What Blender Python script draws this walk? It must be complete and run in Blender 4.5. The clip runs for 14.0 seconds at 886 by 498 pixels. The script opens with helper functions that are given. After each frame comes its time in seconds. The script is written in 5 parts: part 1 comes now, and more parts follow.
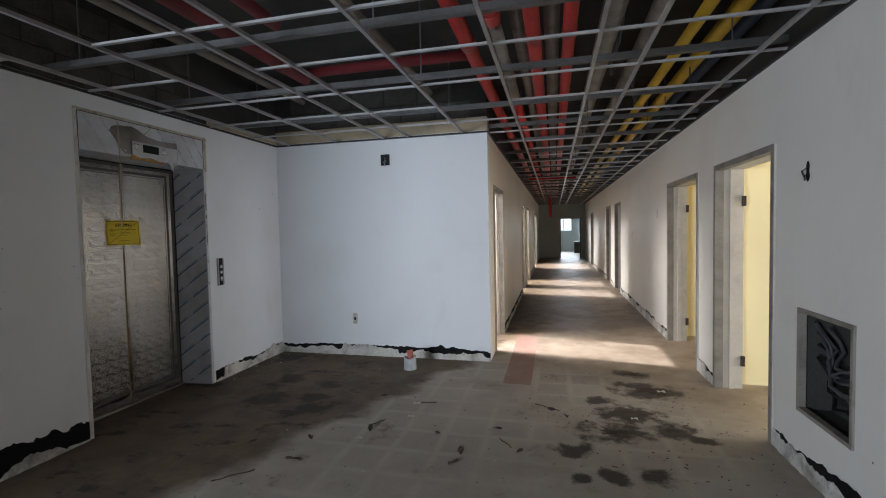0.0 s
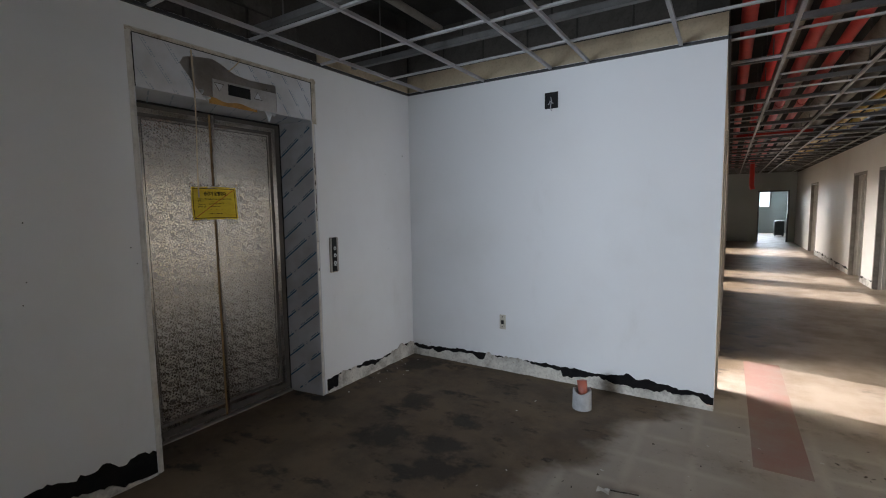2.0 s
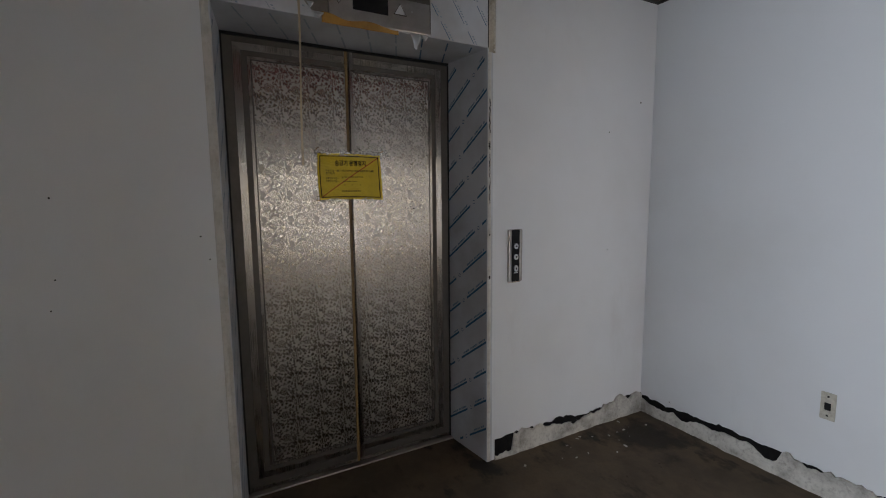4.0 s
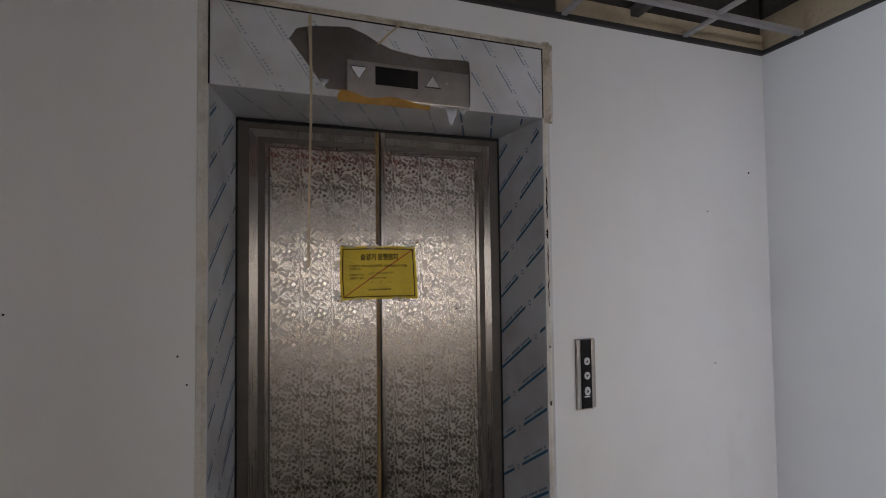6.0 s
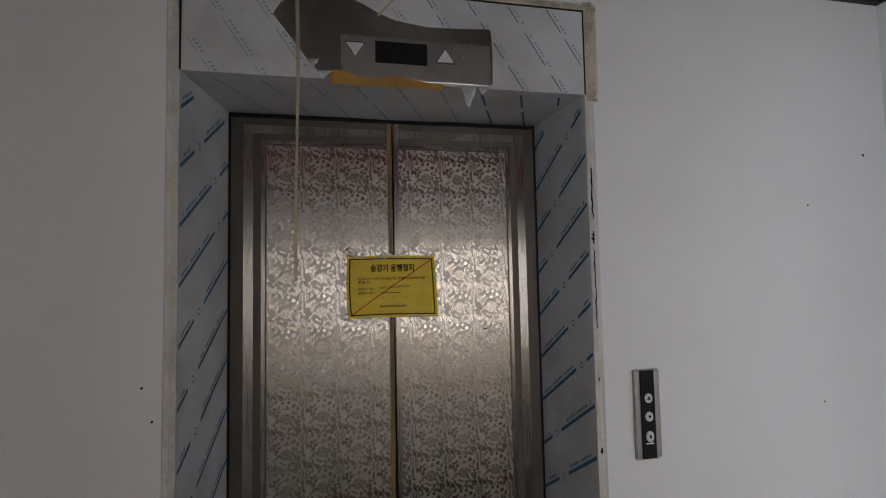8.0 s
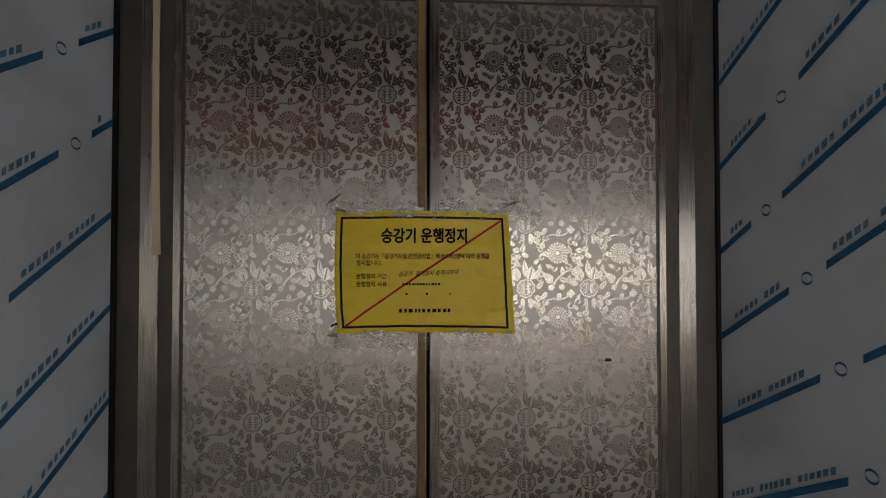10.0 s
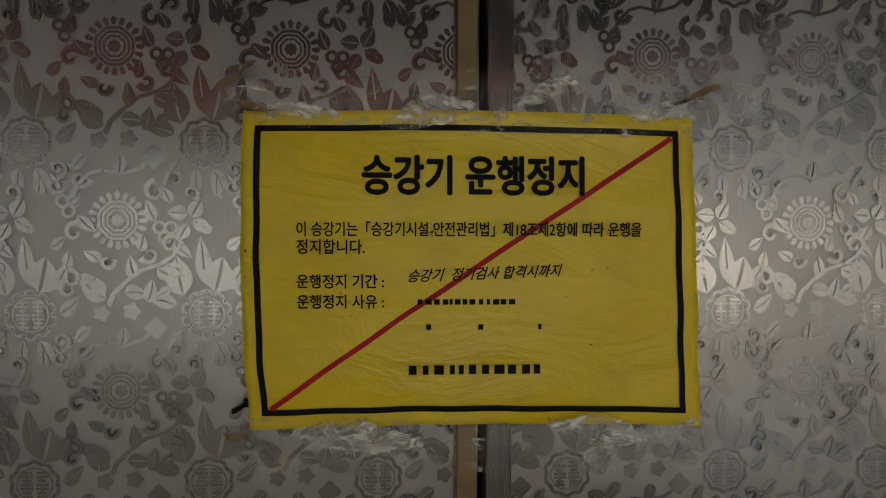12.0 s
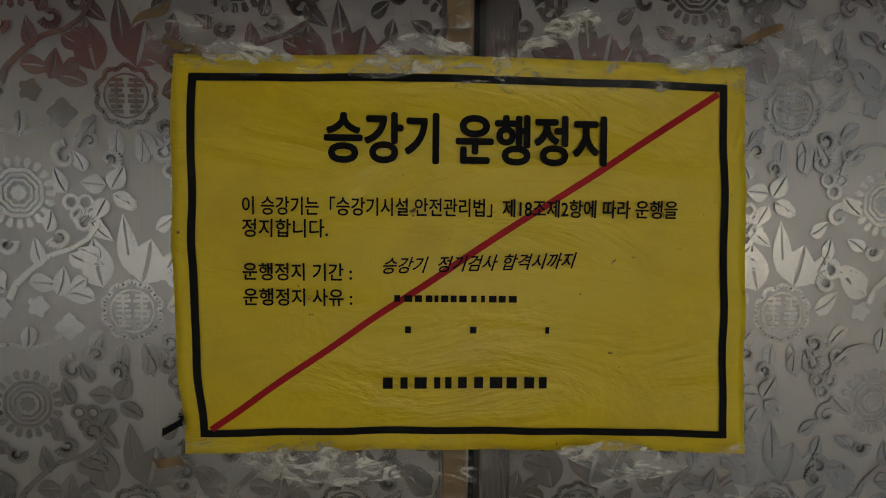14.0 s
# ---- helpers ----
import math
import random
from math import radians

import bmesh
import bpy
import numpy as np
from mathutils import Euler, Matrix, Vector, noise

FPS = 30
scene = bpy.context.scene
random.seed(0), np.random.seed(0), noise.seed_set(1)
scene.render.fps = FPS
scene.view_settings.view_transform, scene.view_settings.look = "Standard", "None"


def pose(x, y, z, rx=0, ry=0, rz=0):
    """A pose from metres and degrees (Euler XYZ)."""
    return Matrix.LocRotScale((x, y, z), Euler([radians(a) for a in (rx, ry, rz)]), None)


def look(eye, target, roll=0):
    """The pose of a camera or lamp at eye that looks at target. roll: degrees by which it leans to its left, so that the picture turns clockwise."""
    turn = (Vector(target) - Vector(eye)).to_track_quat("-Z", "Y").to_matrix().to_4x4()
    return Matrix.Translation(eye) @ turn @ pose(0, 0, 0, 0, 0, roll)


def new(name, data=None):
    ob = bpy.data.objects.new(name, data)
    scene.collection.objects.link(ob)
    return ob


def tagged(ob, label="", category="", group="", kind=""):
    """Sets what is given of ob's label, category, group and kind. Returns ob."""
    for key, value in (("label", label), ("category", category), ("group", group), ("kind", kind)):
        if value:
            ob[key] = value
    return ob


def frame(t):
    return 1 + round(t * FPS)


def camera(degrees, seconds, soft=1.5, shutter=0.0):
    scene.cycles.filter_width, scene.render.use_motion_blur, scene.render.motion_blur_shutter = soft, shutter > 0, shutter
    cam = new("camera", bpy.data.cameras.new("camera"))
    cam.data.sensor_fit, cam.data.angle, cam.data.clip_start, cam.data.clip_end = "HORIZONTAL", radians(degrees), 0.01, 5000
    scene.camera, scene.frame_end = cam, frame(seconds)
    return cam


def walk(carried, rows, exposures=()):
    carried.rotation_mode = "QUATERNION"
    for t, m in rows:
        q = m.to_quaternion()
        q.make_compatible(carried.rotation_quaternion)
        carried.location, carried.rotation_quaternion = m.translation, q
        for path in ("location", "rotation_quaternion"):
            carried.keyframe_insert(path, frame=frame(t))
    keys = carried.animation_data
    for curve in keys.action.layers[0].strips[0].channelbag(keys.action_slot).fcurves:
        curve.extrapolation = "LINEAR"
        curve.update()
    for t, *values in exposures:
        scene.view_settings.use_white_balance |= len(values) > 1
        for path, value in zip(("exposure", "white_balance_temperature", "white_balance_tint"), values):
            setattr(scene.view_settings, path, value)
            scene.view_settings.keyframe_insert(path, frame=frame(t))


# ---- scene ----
cam = camera(88.9, 14.0, soft=1.05)
PATH = [
    (0, (-0.428, 0.195, 1.468), (-0.906, 2.135, 1.381), -1.2),
    (0.5, (-0.514, 0.54, 1.502), (-1.146, 2.434, 1.38), -0.2),
    (1, (-0.75, 0.878, 1.461), (-1.461, 2.742, 1.322), -0.8),
    (1.5, (-0.919, 1.219, 1.447), (-1.821, 2.997, 1.285), -0.9),
    (2, (-1.08, 1.531, 1.443), (-2.143, 3.215, 1.261), -0.9),
    (2.5, (-1.299, 1.842, 1.453), (-2.535, 3.4, 1.242), -1.9),
    (3, (-1.472, 2.14, 1.401), (-2.901, 3.52, 1.172), -1.8),
    (3.2, (-1.544, 2.25, 1.401), (-3.065, 3.527, 1.161), -1.5),
    (5.3, (-2.14, 2.982, 1.449), (-4.018, 3.662, 1.353), -0.4),
    (5.5, (-2.149, 2.99, 1.48), (-4.038, 3.645, 1.427), -0.4),
    (6, (-2.163, 2.97, 1.526), (-4.06, 3.6, 1.595), -0.7),
    (6.5, (-2.184, 2.944, 1.545), (-4.085, 3.554, 1.661), -1.1),
    (7, (-2.22, 2.939, 1.546), (-4.131, 3.516, 1.669), -1.2),
    (7.5, (-2.292, 3.047, 1.533), (-4.224, 3.549, 1.659), -1.3),
    (7.7, (-2.331, 3.115, 1.538), (-4.276, 3.565, 1.656), -1.2),
    (9.8, (-3.131, 3.284, 1.517), (-5.124, 3.434, 1.568), -0.3),
    (10, (-3.203, 3.298, 1.523), (-5.199, 3.403, 1.558), -0.0),
    (10.5, (-3.373, 3.267, 1.513), (-5.37, 3.353, 1.561), -0.4),
    (11, (-3.521, 3.23, 1.528), (-5.516, 3.365, 1.582), -1.7),
    (11.5, (-3.606, 3.248, 1.529), (-5.604, 3.329, 1.509), -1.0),
    (12, (-3.702, 3.272, 1.52), (-5.699, 3.359, 1.461), 0.1),
    (12.5, (-3.764, 3.271, 1.513), (-5.759, 3.357, 1.412), 0.6),
    (13, (-3.773, 3.277, 1.51), (-5.768, 3.361, 1.401), 0.8),
    (13.5, (-3.769, 3.28, 1.515), (-5.764, 3.365, 1.394), 0.7),
    (14, (-3.765, 3.286, 1.516), (-5.76, 3.355, 1.401), 0.6),
]
walk(cam, [(t, look(eye, target, roll)) for t, eye, target, roll in PATH], exposures=[(0.0, 0.84, 6350, 12), (2.0, 0.78, 6420, 12), (3.0, 0.73, 6450, 12), (5.3, 1.12, 6700, 17), (7.5, 1.22, 6700, 16), (10.0, 1.40, 6600, 12), (12.0, 1.50, 6600, 9), (13.0, 1.40, 6600, 9), (14.0, 1.40, 6500, 8)])

# ---------------------------------------------------------------- plan, in metres
WEST, NORTH, EAST, LEFT = -3.7, 5.1, 0.97, -1.12   # faces of the lift wall, facing wall, right wall, corridor's left wall
CEIL, SLAB, END = 2.51, 3.2, 22.0
LIFT_L, LIFT_R, LIFT_TOP, DOOR_X = 2.69, 3.945, 2.395, -4.02
RIGHT_DOORS = [(3.56, 4.70), (5.16, 6.42), (10.55, 11.5), (12.3, 13.25), (17.4, 18.6)]
LEFT_DOORS = [(5.52, 6.5), (10.3, 11.35), (11.95, 13.1), (16.8, 18.8)]
DOOR_TOP = 1.98

# ---------------------------------------------------------------- light
world = bpy.data.worlds.new("sky")
scene.world = world
world.use_nodes = True
wn = world.node_tree.nodes
sky = wn.new("ShaderNodeTexSky")
sky.sky_type, sky.sun_disc = "NISHITA", False
sky.sun_elevation, sky.sun_rotation = radians(38.5), radians(280)
world.node_tree.links.new(sky.outputs[0], wn["Background"].inputs[0])
wn["Background"].inputs[1].default_value = 0.12

sun = new("sun", bpy.data.lights.new("sun", "SUN"))
sun.data.energy, sun.data.angle, sun.data.color = 4.8, radians(0.7), (1.0, 0.985, 0.97)
sun.matrix_world = look((-20, 3.6, 20 * math.tan(radians(38.5))), (0, 0, 0))


def window_light(name, place, aim, w, h, watts, color, spread=180):
    """Daylight of one window opening."""
    la = bpy.data.lights.new(name, "AREA")
    la.shape, la.size, la.size_y, la.energy, la.color = "RECTANGLE", w, h, watts, color
    la.spread = radians(spread)
    ob = new(name, la)
    ob.matrix_world = look(place, aim)
    return ob


COOL, DAY, WARM = (0.80, 0.90, 1.0), (0.97, 0.98, 1.0), (1.0, 0.93, 0.80)
window_light("south_window_light", (-4.4, -4.9, 1.65), (-3.9, 0, 1.3), 1.8, 1.5, 185, COOL, 150)
# Added lamps in the unseen west rooms, lifting the corridor walls and floor bands.
for y, aim_y, watts in ((6.0, 6.0, 62), (10.9, 10.9, 78), (12.6, 12.6, 78), (17.9, 17.9, 78)):
    window_light("west_window_light", (-2.85, y, 2.3), (0.2, aim_y, 0.0), 0.9, 0.7, watts, (1.0, 0.96, 0.90))
window_light("east_window_light", (4.9, 3.6, 1.2), (0, 3.6, 1.1), 2.0, 2.1, 76, DAY)
window_light("east_window_light", (4.9, 5.7, 1.45), (0, 5.9, 1.2), 1.2, 1.3, 22, WARM)
window_light("end_window_light", (0.3, 27.8, 1.5), (0.3, 20, 1.2), 1.5, 1.2, 70, COOL)


# ---------------------------------------------------------------- material helpers
class Nodes:
    """Short hand for a node tree."""

    def __init__(self, name):
        self.m = bpy.data.materials.new(name)
        self.m.use_nodes = True
        self.t = self.m.node_tree
        self.b = self.t.nodes["Principled BSDF"]
        self.co = self.t.nodes.new("ShaderNodeTexCoord").outputs["Object"]

    def put(self, socket, v):
        if v is None:
            return
        if isinstance(v, bpy.types.NodeSocket):
            self.t.links.new(v, socket)
        elif isinstance(v, (tuple, list)) and len(v) == 3 and socket.type == "RGBA":
            socket.default_value = (*v, 1)
        else:
            socket.default_value = v

    def math(self, op, a, b=None, c=None, clamp=False):
        n = self.t.nodes.new("ShaderNodeMath")
        n.operation, n.use_clamp = op, clamp
        for i, v in enumerate((a, b, c)):
            self.put(n.inputs[i], v)
        return n.outputs[0]

    def scaled(self, s, src=None):
        n = self.t.nodes.new("ShaderNodeVectorMath")
        n.operation = "MULTIPLY"
        self.put(n.inputs[0], src or self.co)
        n.inputs[1].default_value = s if isinstance(s, tuple) else (s, s, s)
        return n.outputs[0]

    def noise(self, scale, detail=4.0, rough=0.55, vec=None, distort=0.0):
        n = self.t.nodes.new("ShaderNodeTexNoise")
        self.put(n.inputs["Vector"], vec or self.co)
        n.inputs["Scale"].default_value, n.inputs["Detail"].default_value = scale, detail
        n.inputs["Roughness"].default_value, n.inputs["Distortion"].default_value = rough, distort
        return n.outputs[0]

    def voronoi(self, scale, vec=None, feature="F1"):
        n = self.t.nodes.new("ShaderNodeTexVoronoi")
        n.feature = feature
        self.put(n.inputs["Vector"], vec or self.co)
        n.inputs["Scale"].default_value = scale
        return n.outputs["Distance"]

    def ramp(self, v, lo, hi):
        n = self.t.nodes.new("ShaderNodeMapRange")
        n.interpolation_type = "SMOOTHSTEP"
        self.put(n.inputs[0], v)
        n.inputs[1].default_value, n.inputs[2].default_value = lo, hi
        return n.outputs[0]

    def mix(self, f, a, b):
        n = self.t.nodes.new("ShaderNodeMix")
        n.data_type = "RGBA"
        self.put(n.inputs[0], f), self.put(n.inputs[6], a), self.put(n.inputs[7], b)
        return n.outputs[2]

    def xyz(self):
        n = self.t.nodes.new("ShaderNodeSeparateXYZ")
        self.put(n.inputs[0], self.co)
        return n.outputs

    def bump(self, h, strength=0.3, distance=0.01):
        n = self.t.nodes.new("ShaderNodeBump")
        self.put(n.inputs["Height"], h)
        n.inputs["Strength"].default_value, n.inputs["Distance"].default_value = strength, distance
        self.put(self.b.inputs["Normal"], n.outputs[0])

    def set(self, **kw):
        for k, v in kw.items():
            self.put(self.b.inputs[k.replace("_", " ").title().replace("Ior", "IOR")], v)
        return self.m


def surface(name, c, dark=None, scale=3.0, amount=0.6, rough=0.6, metal=0.0, grain=60.0, relief=0.15, depth=0.004, spec=0.5):
    """A plain worn surface: broad stains, fine grain and a little relief."""
    n = Nodes(name)
    dark = dark or tuple(v * 0.65 for v in c)
    broad, fine = n.ramp(n.noise(scale, 6, 0.65), 0.38, 0.75), n.noise(grain, 4)
    col = n.mix(n.math("MULTIPLY", broad, amount), c, dark)
    col = n.mix(n.math("MULTIPLY", n.ramp(fine, 0.45, 0.8), amount * 0.5), col, dark)
    r = n.math("ADD", n.math("MULTIPLY", fine, 0.2), rough - 0.1, clamp=True)
    n.bump(n.math("ADD", fine, n.noise(grain * 0.2, 3)), relief, depth)
    return n.set(base_color=col, roughness=r, metallic=metal, specular_ior_level=spec)


def wall_paint(name, c, stain):
    n = Nodes(name)
    broad = n.ramp(n.noise(0.9, 5, 0.6), 0.42, 0.8)
    col = n.mix(n.math("MULTIPLY", broad, 0.35), c, stain)
    smear = n.ramp(n.noise(2.2, 6, 0.7, n.scaled((1, 1, 0.35))), 0.56, 0.78)
    col = n.mix(n.math("MULTIPLY", smear, 0.3), col, stain)
    spots = n.math("LESS_THAN", n.voronoi(3.1), 0.022)
    keep = n.math("GREATER_THAN", n.noise(1.3, 2), 0.52)
    col = n.mix(n.math("MULTIPLY", spots, keep), col, (0.08, 0.07, 0.06))
    n.bump(n.math("ADD", n.noise(120, 3), n.math("MULTIPLY", n.noise(6, 3), 1.5)), 0.12, 0.004)
    return n.set(base_color=col, roughness=n.math("ADD", n.math("MULTIPLY", n.noise(9), 0.25), 0.42))


PAINT = wall_paint("white_wall_paint", (0.73, 0.745, 0.765), (0.54, 0.53, 0.51))
# Between white and cream: some of the corridor's warm bounce is mixed in.
EAST_PAINT = wall_paint("part_bounce_wall_paint", (0.74, 0.72, 0.68), (0.54, 0.50, 0.44))
# White paint tinted cream for the warm light bounced into the corridor.
BOUNCE_WHITE = wall_paint("bounce_tinted_wall_paint", (0.76, 0.70, 0.60), (0.56, 0.47, 0.36))
YELLOW_WALL = wall_paint("yellow_wall_paint", (0.80, 0.71, 0.43), (0.68, 0.58, 0.34))
GREY_WALL = wall_paint("grey_green_wall_paint", (0.42, 0.46, 0.45), (0.30, 0.33, 0.32))
RAW = surface("raw_block_wall", (0.55, 0.46, 0.32), (0.28, 0.23, 0.17), 2.5, 0.7, 0.85, relief=0.5)
# Near black: the unlit ceiling void's shade is put into the colour.
VOID_DARK = surface("void_dark_concrete", (0.05, 0.047, 0.043), (0.018, 0.017, 0.015), 1.5, 0.8, 0.9, relief=0.5)
FRAME = surface("dirty_door_frame_paint", (0.55, 0.52, 0.47), (0.30, 0.27, 0.235), 4, 0.5, 0.5)
FRAME_LIP = surface("worn_dark_frame_paint", (0.27, 0.25, 0.225), (0.13, 0.115, 0.10), 6, 0.8, 0.6)
PANEL_FRAME = surface("dusty_brown_steel", (0.27, 0.245, 0.21), (0.12, 0.10, 0.085), 7, 0.7, 0.6)
GRID = surface("galvanised_ceiling_bar", (0.36, 0.36, 0.37), (0.22, 0.21, 0.20), 6, 0.5, 0.45, 0.25)
CARRIER = surface("dull_channel_steel", (0.13, 0.13, 0.13), (0.07, 0.065, 0.06), 6, 0.6, 0.5, 0.4)
TRIM = surface("black_edge_angle", (0.025, 0.025, 0.027), None, 8, 0.5, 0.6)
RED_PIPE = surface("red_pipe_paint", (0.55, 0.035, 0.03), (0.32, 0.03, 0.025), 4, 0.6, 0.45)
# Same red as RED_PIPE, darkened because the lobby pipes hang in shade.
SHADED_RED = surface("dusty_shaded_red_paint", (0.24, 0.022, 0.03), (0.10, 0.03, 0.03), 4, 0.7, 0.7)
YELLOW_PIPE = surface("yellow_pipe_paint", (0.62, 0.38, 0.02), (0.36, 0.22, 0.03), 4, 0.6, 0.45)
GREY_PIPE = surface("grey_pipe_wrap", (0.30, 0.27, 0.23), (0.14, 0.12, 0.10), 5, 0.7, 0.8, relief=0.4)
BLUE_PIPE = surface("blue_pipe_paint", (0.035, 0.06, 0.12), None, 5, 0.6, 0.5)
PVC = surface("grey_plastic_pipe", (0.36, 0.37, 0.38), (0.2, 0.2, 0.2), 9, 0.6, 0.5)
BLACK = surface("black_plastic", (0.008, 0.008, 0.009), (0.02, 0.02, 0.02), 20, 0.5, 0.5, spec=0.15)
GLUE = surface("black_baseboard_glue", (0.010, 0.010, 0.011), (0.022, 0.02, 0.018), 14, 0.7, 0.75, relief=0.8, spec=0.06)
MORTAR = surface("chalky_mortar", (0.62, 0.60, 0.55), (0.13, 0.11, 0.095), 6, 0.85, 0.9, relief=0.8)
DIRT = surface("dark_dry_dirt", (0.085, 0.062, 0.046), (0.03, 0.022, 0.017), 12, 0.8, 0.95, grain=90, relief=1.0, depth=0.01)
CHIP = surface("pale_chips", (0.55, 0.53, 0.48), None, 20, 0.5, 0.8)
CHALK = surface("chalky_filler", (0.60, 0.58, 0.54), (0.36, 0.33, 0.29), 9, 0.7, 0.85, relief=0.7)
SEALANT = surface("yellowed_sealant", (0.54, 0.49, 0.41), (0.20, 0.165, 0.12), 12, 0.9, 0.7, relief=0.9)
MASKING = surface("old_masking_tape", (0.44, 0.36, 0.25), (0.32, 0.24, 0.15), 12, 0.5, 0.6)
EDGE = surface("ochre_rubber_edge", (0.22, 0.13, 0.042), (0.07, 0.045, 0.02), 5, 0.8, 0.6)
AMBER = surface("amber_tape", (0.42, 0.23, 0.05), (0.22, 0.11, 0.03), 9, 0.7, 0.35)
SOCKET = surface("aged_socket_plastic", (0.55, 0.52, 0.44), (0.3, 0.27, 0.22), 30, 0.6, 0.45)
WIRE = surface("grey_cable", (0.06, 0.06, 0.065), None, 30, 0.5, 0.5)
INK = surface("black_ink", (0.008, 0.008, 0.008), (0.018, 0.016, 0.012), 60, 0.6, 0.7, spec=0.08)
RED_INK = surface("red_ink", (0.42, 0.012, 0.015), (0.25, 0.01, 0.012), 60, 0.6, 0.6, spec=0.15)
BLUE_INK = surface("blue_print", (0.008, 0.085, 0.19), (0.02, 0.13, 0.25), 40, 0.9, 0.4)
PALE_INK = surface("faded_blue_print", (0.045, 0.15, 0.26), (0.16, 0.26, 0.35), 60, 0.9, 0.4)
FAINT_INK = surface("worn_blue_print", (0.26, 0.34, 0.41), (0.40, 0.44, 0.48), 60, 0.9, 0.4)
GLYPH = surface("pale_button_mark", (0.6, 0.62, 0.64), None, 30, 0.3, 0.4)
SILVER = surface("dull_steel_trim", (0.52, 0.51, 0.50), (0.35, 0.33, 0.31), 12, 0.5, 0.35, 1.0)
DULL = surface("dull_grey_steel", (0.34, 0.32, 0.30), (0.20, 0.18, 0.16), 4, 0.8, 0.32, 0.85)
GROOVE = surface("dark_groove_steel", (0.10, 0.09, 0.08), None, 8, 0.5, 0.5, 0.6)
HINGE = surface("rusty_hinge", (0.07, 0.05, 0.04), None, 30, 0.6, 0.6, 0.5)
CABINET = surface("dark_cabinet_paint", (0.07, 0.08, 0.075), None, 6, 0.6, 0.5)


STAINS = [(0.26, 4.91, 0.20, 0.10), (0.32, 4.47, 0.22, 0.24), (0.46, 4.42, 0.18, 0.14), (-0.07, 4.15, 0.10, 0.10), (0.15, 3.88, 0.24, 0.18), (-0.03, 3.54, 0.24, 0.15),
          (0.36, 3.65, 0.15, 0.12), (-0.30, 3.22, 0.13, 0.10), (0.55, 3.53, 0.09, 0.07), (-0.09, 2.95, 0.10, 0.08), (0.15, 2.98, 0.12, 0.08), (-0.28, 2.89, 0.07, 0.06),
          (-2.90, 3.68, 0.20, 0.16), (-2.50, 3.73, 0.20, 0.13), (-2.43, 3.50, 0.16, 0.11), (-2.57, 4.08, 0.13, 0.10), (-3.02, 4.18, 0.17, 0.12), (-3.45, 4.85, 0.2, 0.2)]


def floor_material():
    n = Nodes("dusty_screed_floor")
    x, y, z = n.xyz()
    # dusty grey screed, with the ghost of square tiles
    tile = n.t.nodes.new("ShaderNodeTexBrick")
    n.put(tile.inputs["Vector"], n.co)
    tile.offset, tile.inputs["Scale"].default_value = 0.0, 1.0
    for k, v in (("Brick Width", 0.3), ("Row Height", 0.3), ("Mortar Size", 0.045), ("Mortar Smooth", 1.0)):
        tile.inputs[k].default_value = v
    tile.inputs["Color1"].default_value, tile.inputs["Color2"].default_value = (0.35, 0.35, 0.35, 1), (0.65, 0.65, 0.65, 1)
    tile.inputs["Mortar"].default_value = (0.9, 0.9, 0.9, 1)
    dust = n.mix(n.ramp(n.noise(1.3, 6, 0.65), 0.35, 0.72), (0.40, 0.35, 0.295), (0.27, 0.225, 0.18))
    ghost = n.math("MULTIPLY", n.ramp(n.noise(0.8, 4), 0.36, 0.60), 0.62)
    dust = n.mix(ghost, dust, n.mix(tile.outputs[0], (0.20, 0.178, 0.15), (0.46, 0.415, 0.355)))
    # brown sheet floor of the corridor
    brown = n.mix(n.ramp(n.noise(2.0, 6, 0.6), 0.35, 0.7), (0.33, 0.262, 0.20), (0.205, 0.153, 0.108))
    edge = n.math("ADD", n.math("ADD", y, n.math("MULTIPLY", x, 0.7)), n.math("MULTIPLY", n.noise(1.2, 4), 1.4))
    into = n.math("MULTIPLY", n.ramp(edge, 4.9, 6.1), n.ramp(x, -1.5, -0.9))
    # brown dried mud by the lift
    mud = n.math("SUBTRACT", n.math("MULTIPLY", y, 0.42), x)
    mud = n.math("MULTIPLY", n.ramp(n.math("ADD", mud, n.math("MULTIPLY", n.noise(1.8, 5), 0.9)), 3.78, 4.05), n.ramp(x, 0.2, -1.2))
    col = n.mix(into, dust, brown)
    col = n.mix(n.math("MULTIPLY", mud, 0.92), col, n.mix(n.ramp(n.noise(3, 6, 0.65), 0.38, 0.66), (0.115, 0.074, 0.037), (0.058, 0.037, 0.018)))
    black = n.ramp(n.noise(3.4, 7, 0.62, n.scaled((1, 1.5, 1))), 0.54, 0.66)
    col = n.mix(n.math("MULTIPLY", n.math("MULTIPLY", black, mud), 0.9), col, (0.018, 0.014, 0.010))
    blot = n.ramp(n.noise(2.6, 7, 0.7), 0.58, 0.74)
    col = n.mix(n.math("MULTIPLY", blot, 0.75), col, (0.075, 0.056, 0.042))
    # dried dirt: dark blots before the first doorway and on the mud by the lift
    wob = n.math("MULTIPLY", n.math("SUBTRACT", n.noise(5.5, 7, 0.65), 0.5), 3.2)
    blots = None
    for cx, cy, rx, ry in STAINS:
        rx, ry = rx * 1.2, ry * 1.2
        dx, dy = n.math("DIVIDE", n.math("SUBTRACT", x, cx), rx), n.math("DIVIDE", n.math("SUBTRACT", y, cy), ry)
        near = n.math("SUBTRACT", 1.0, n.math("SQRT", n.math("ADD", n.math("MULTIPLY", dx, dx), n.math("MULTIPLY", dy, dy))))
        blots = near if blots is None else n.math("MAXIMUM", blots, near)
    blots = n.ramp(n.math("ADD", n.math("MAXIMUM", blots, -1.0), wob), -0.05, 0.60)
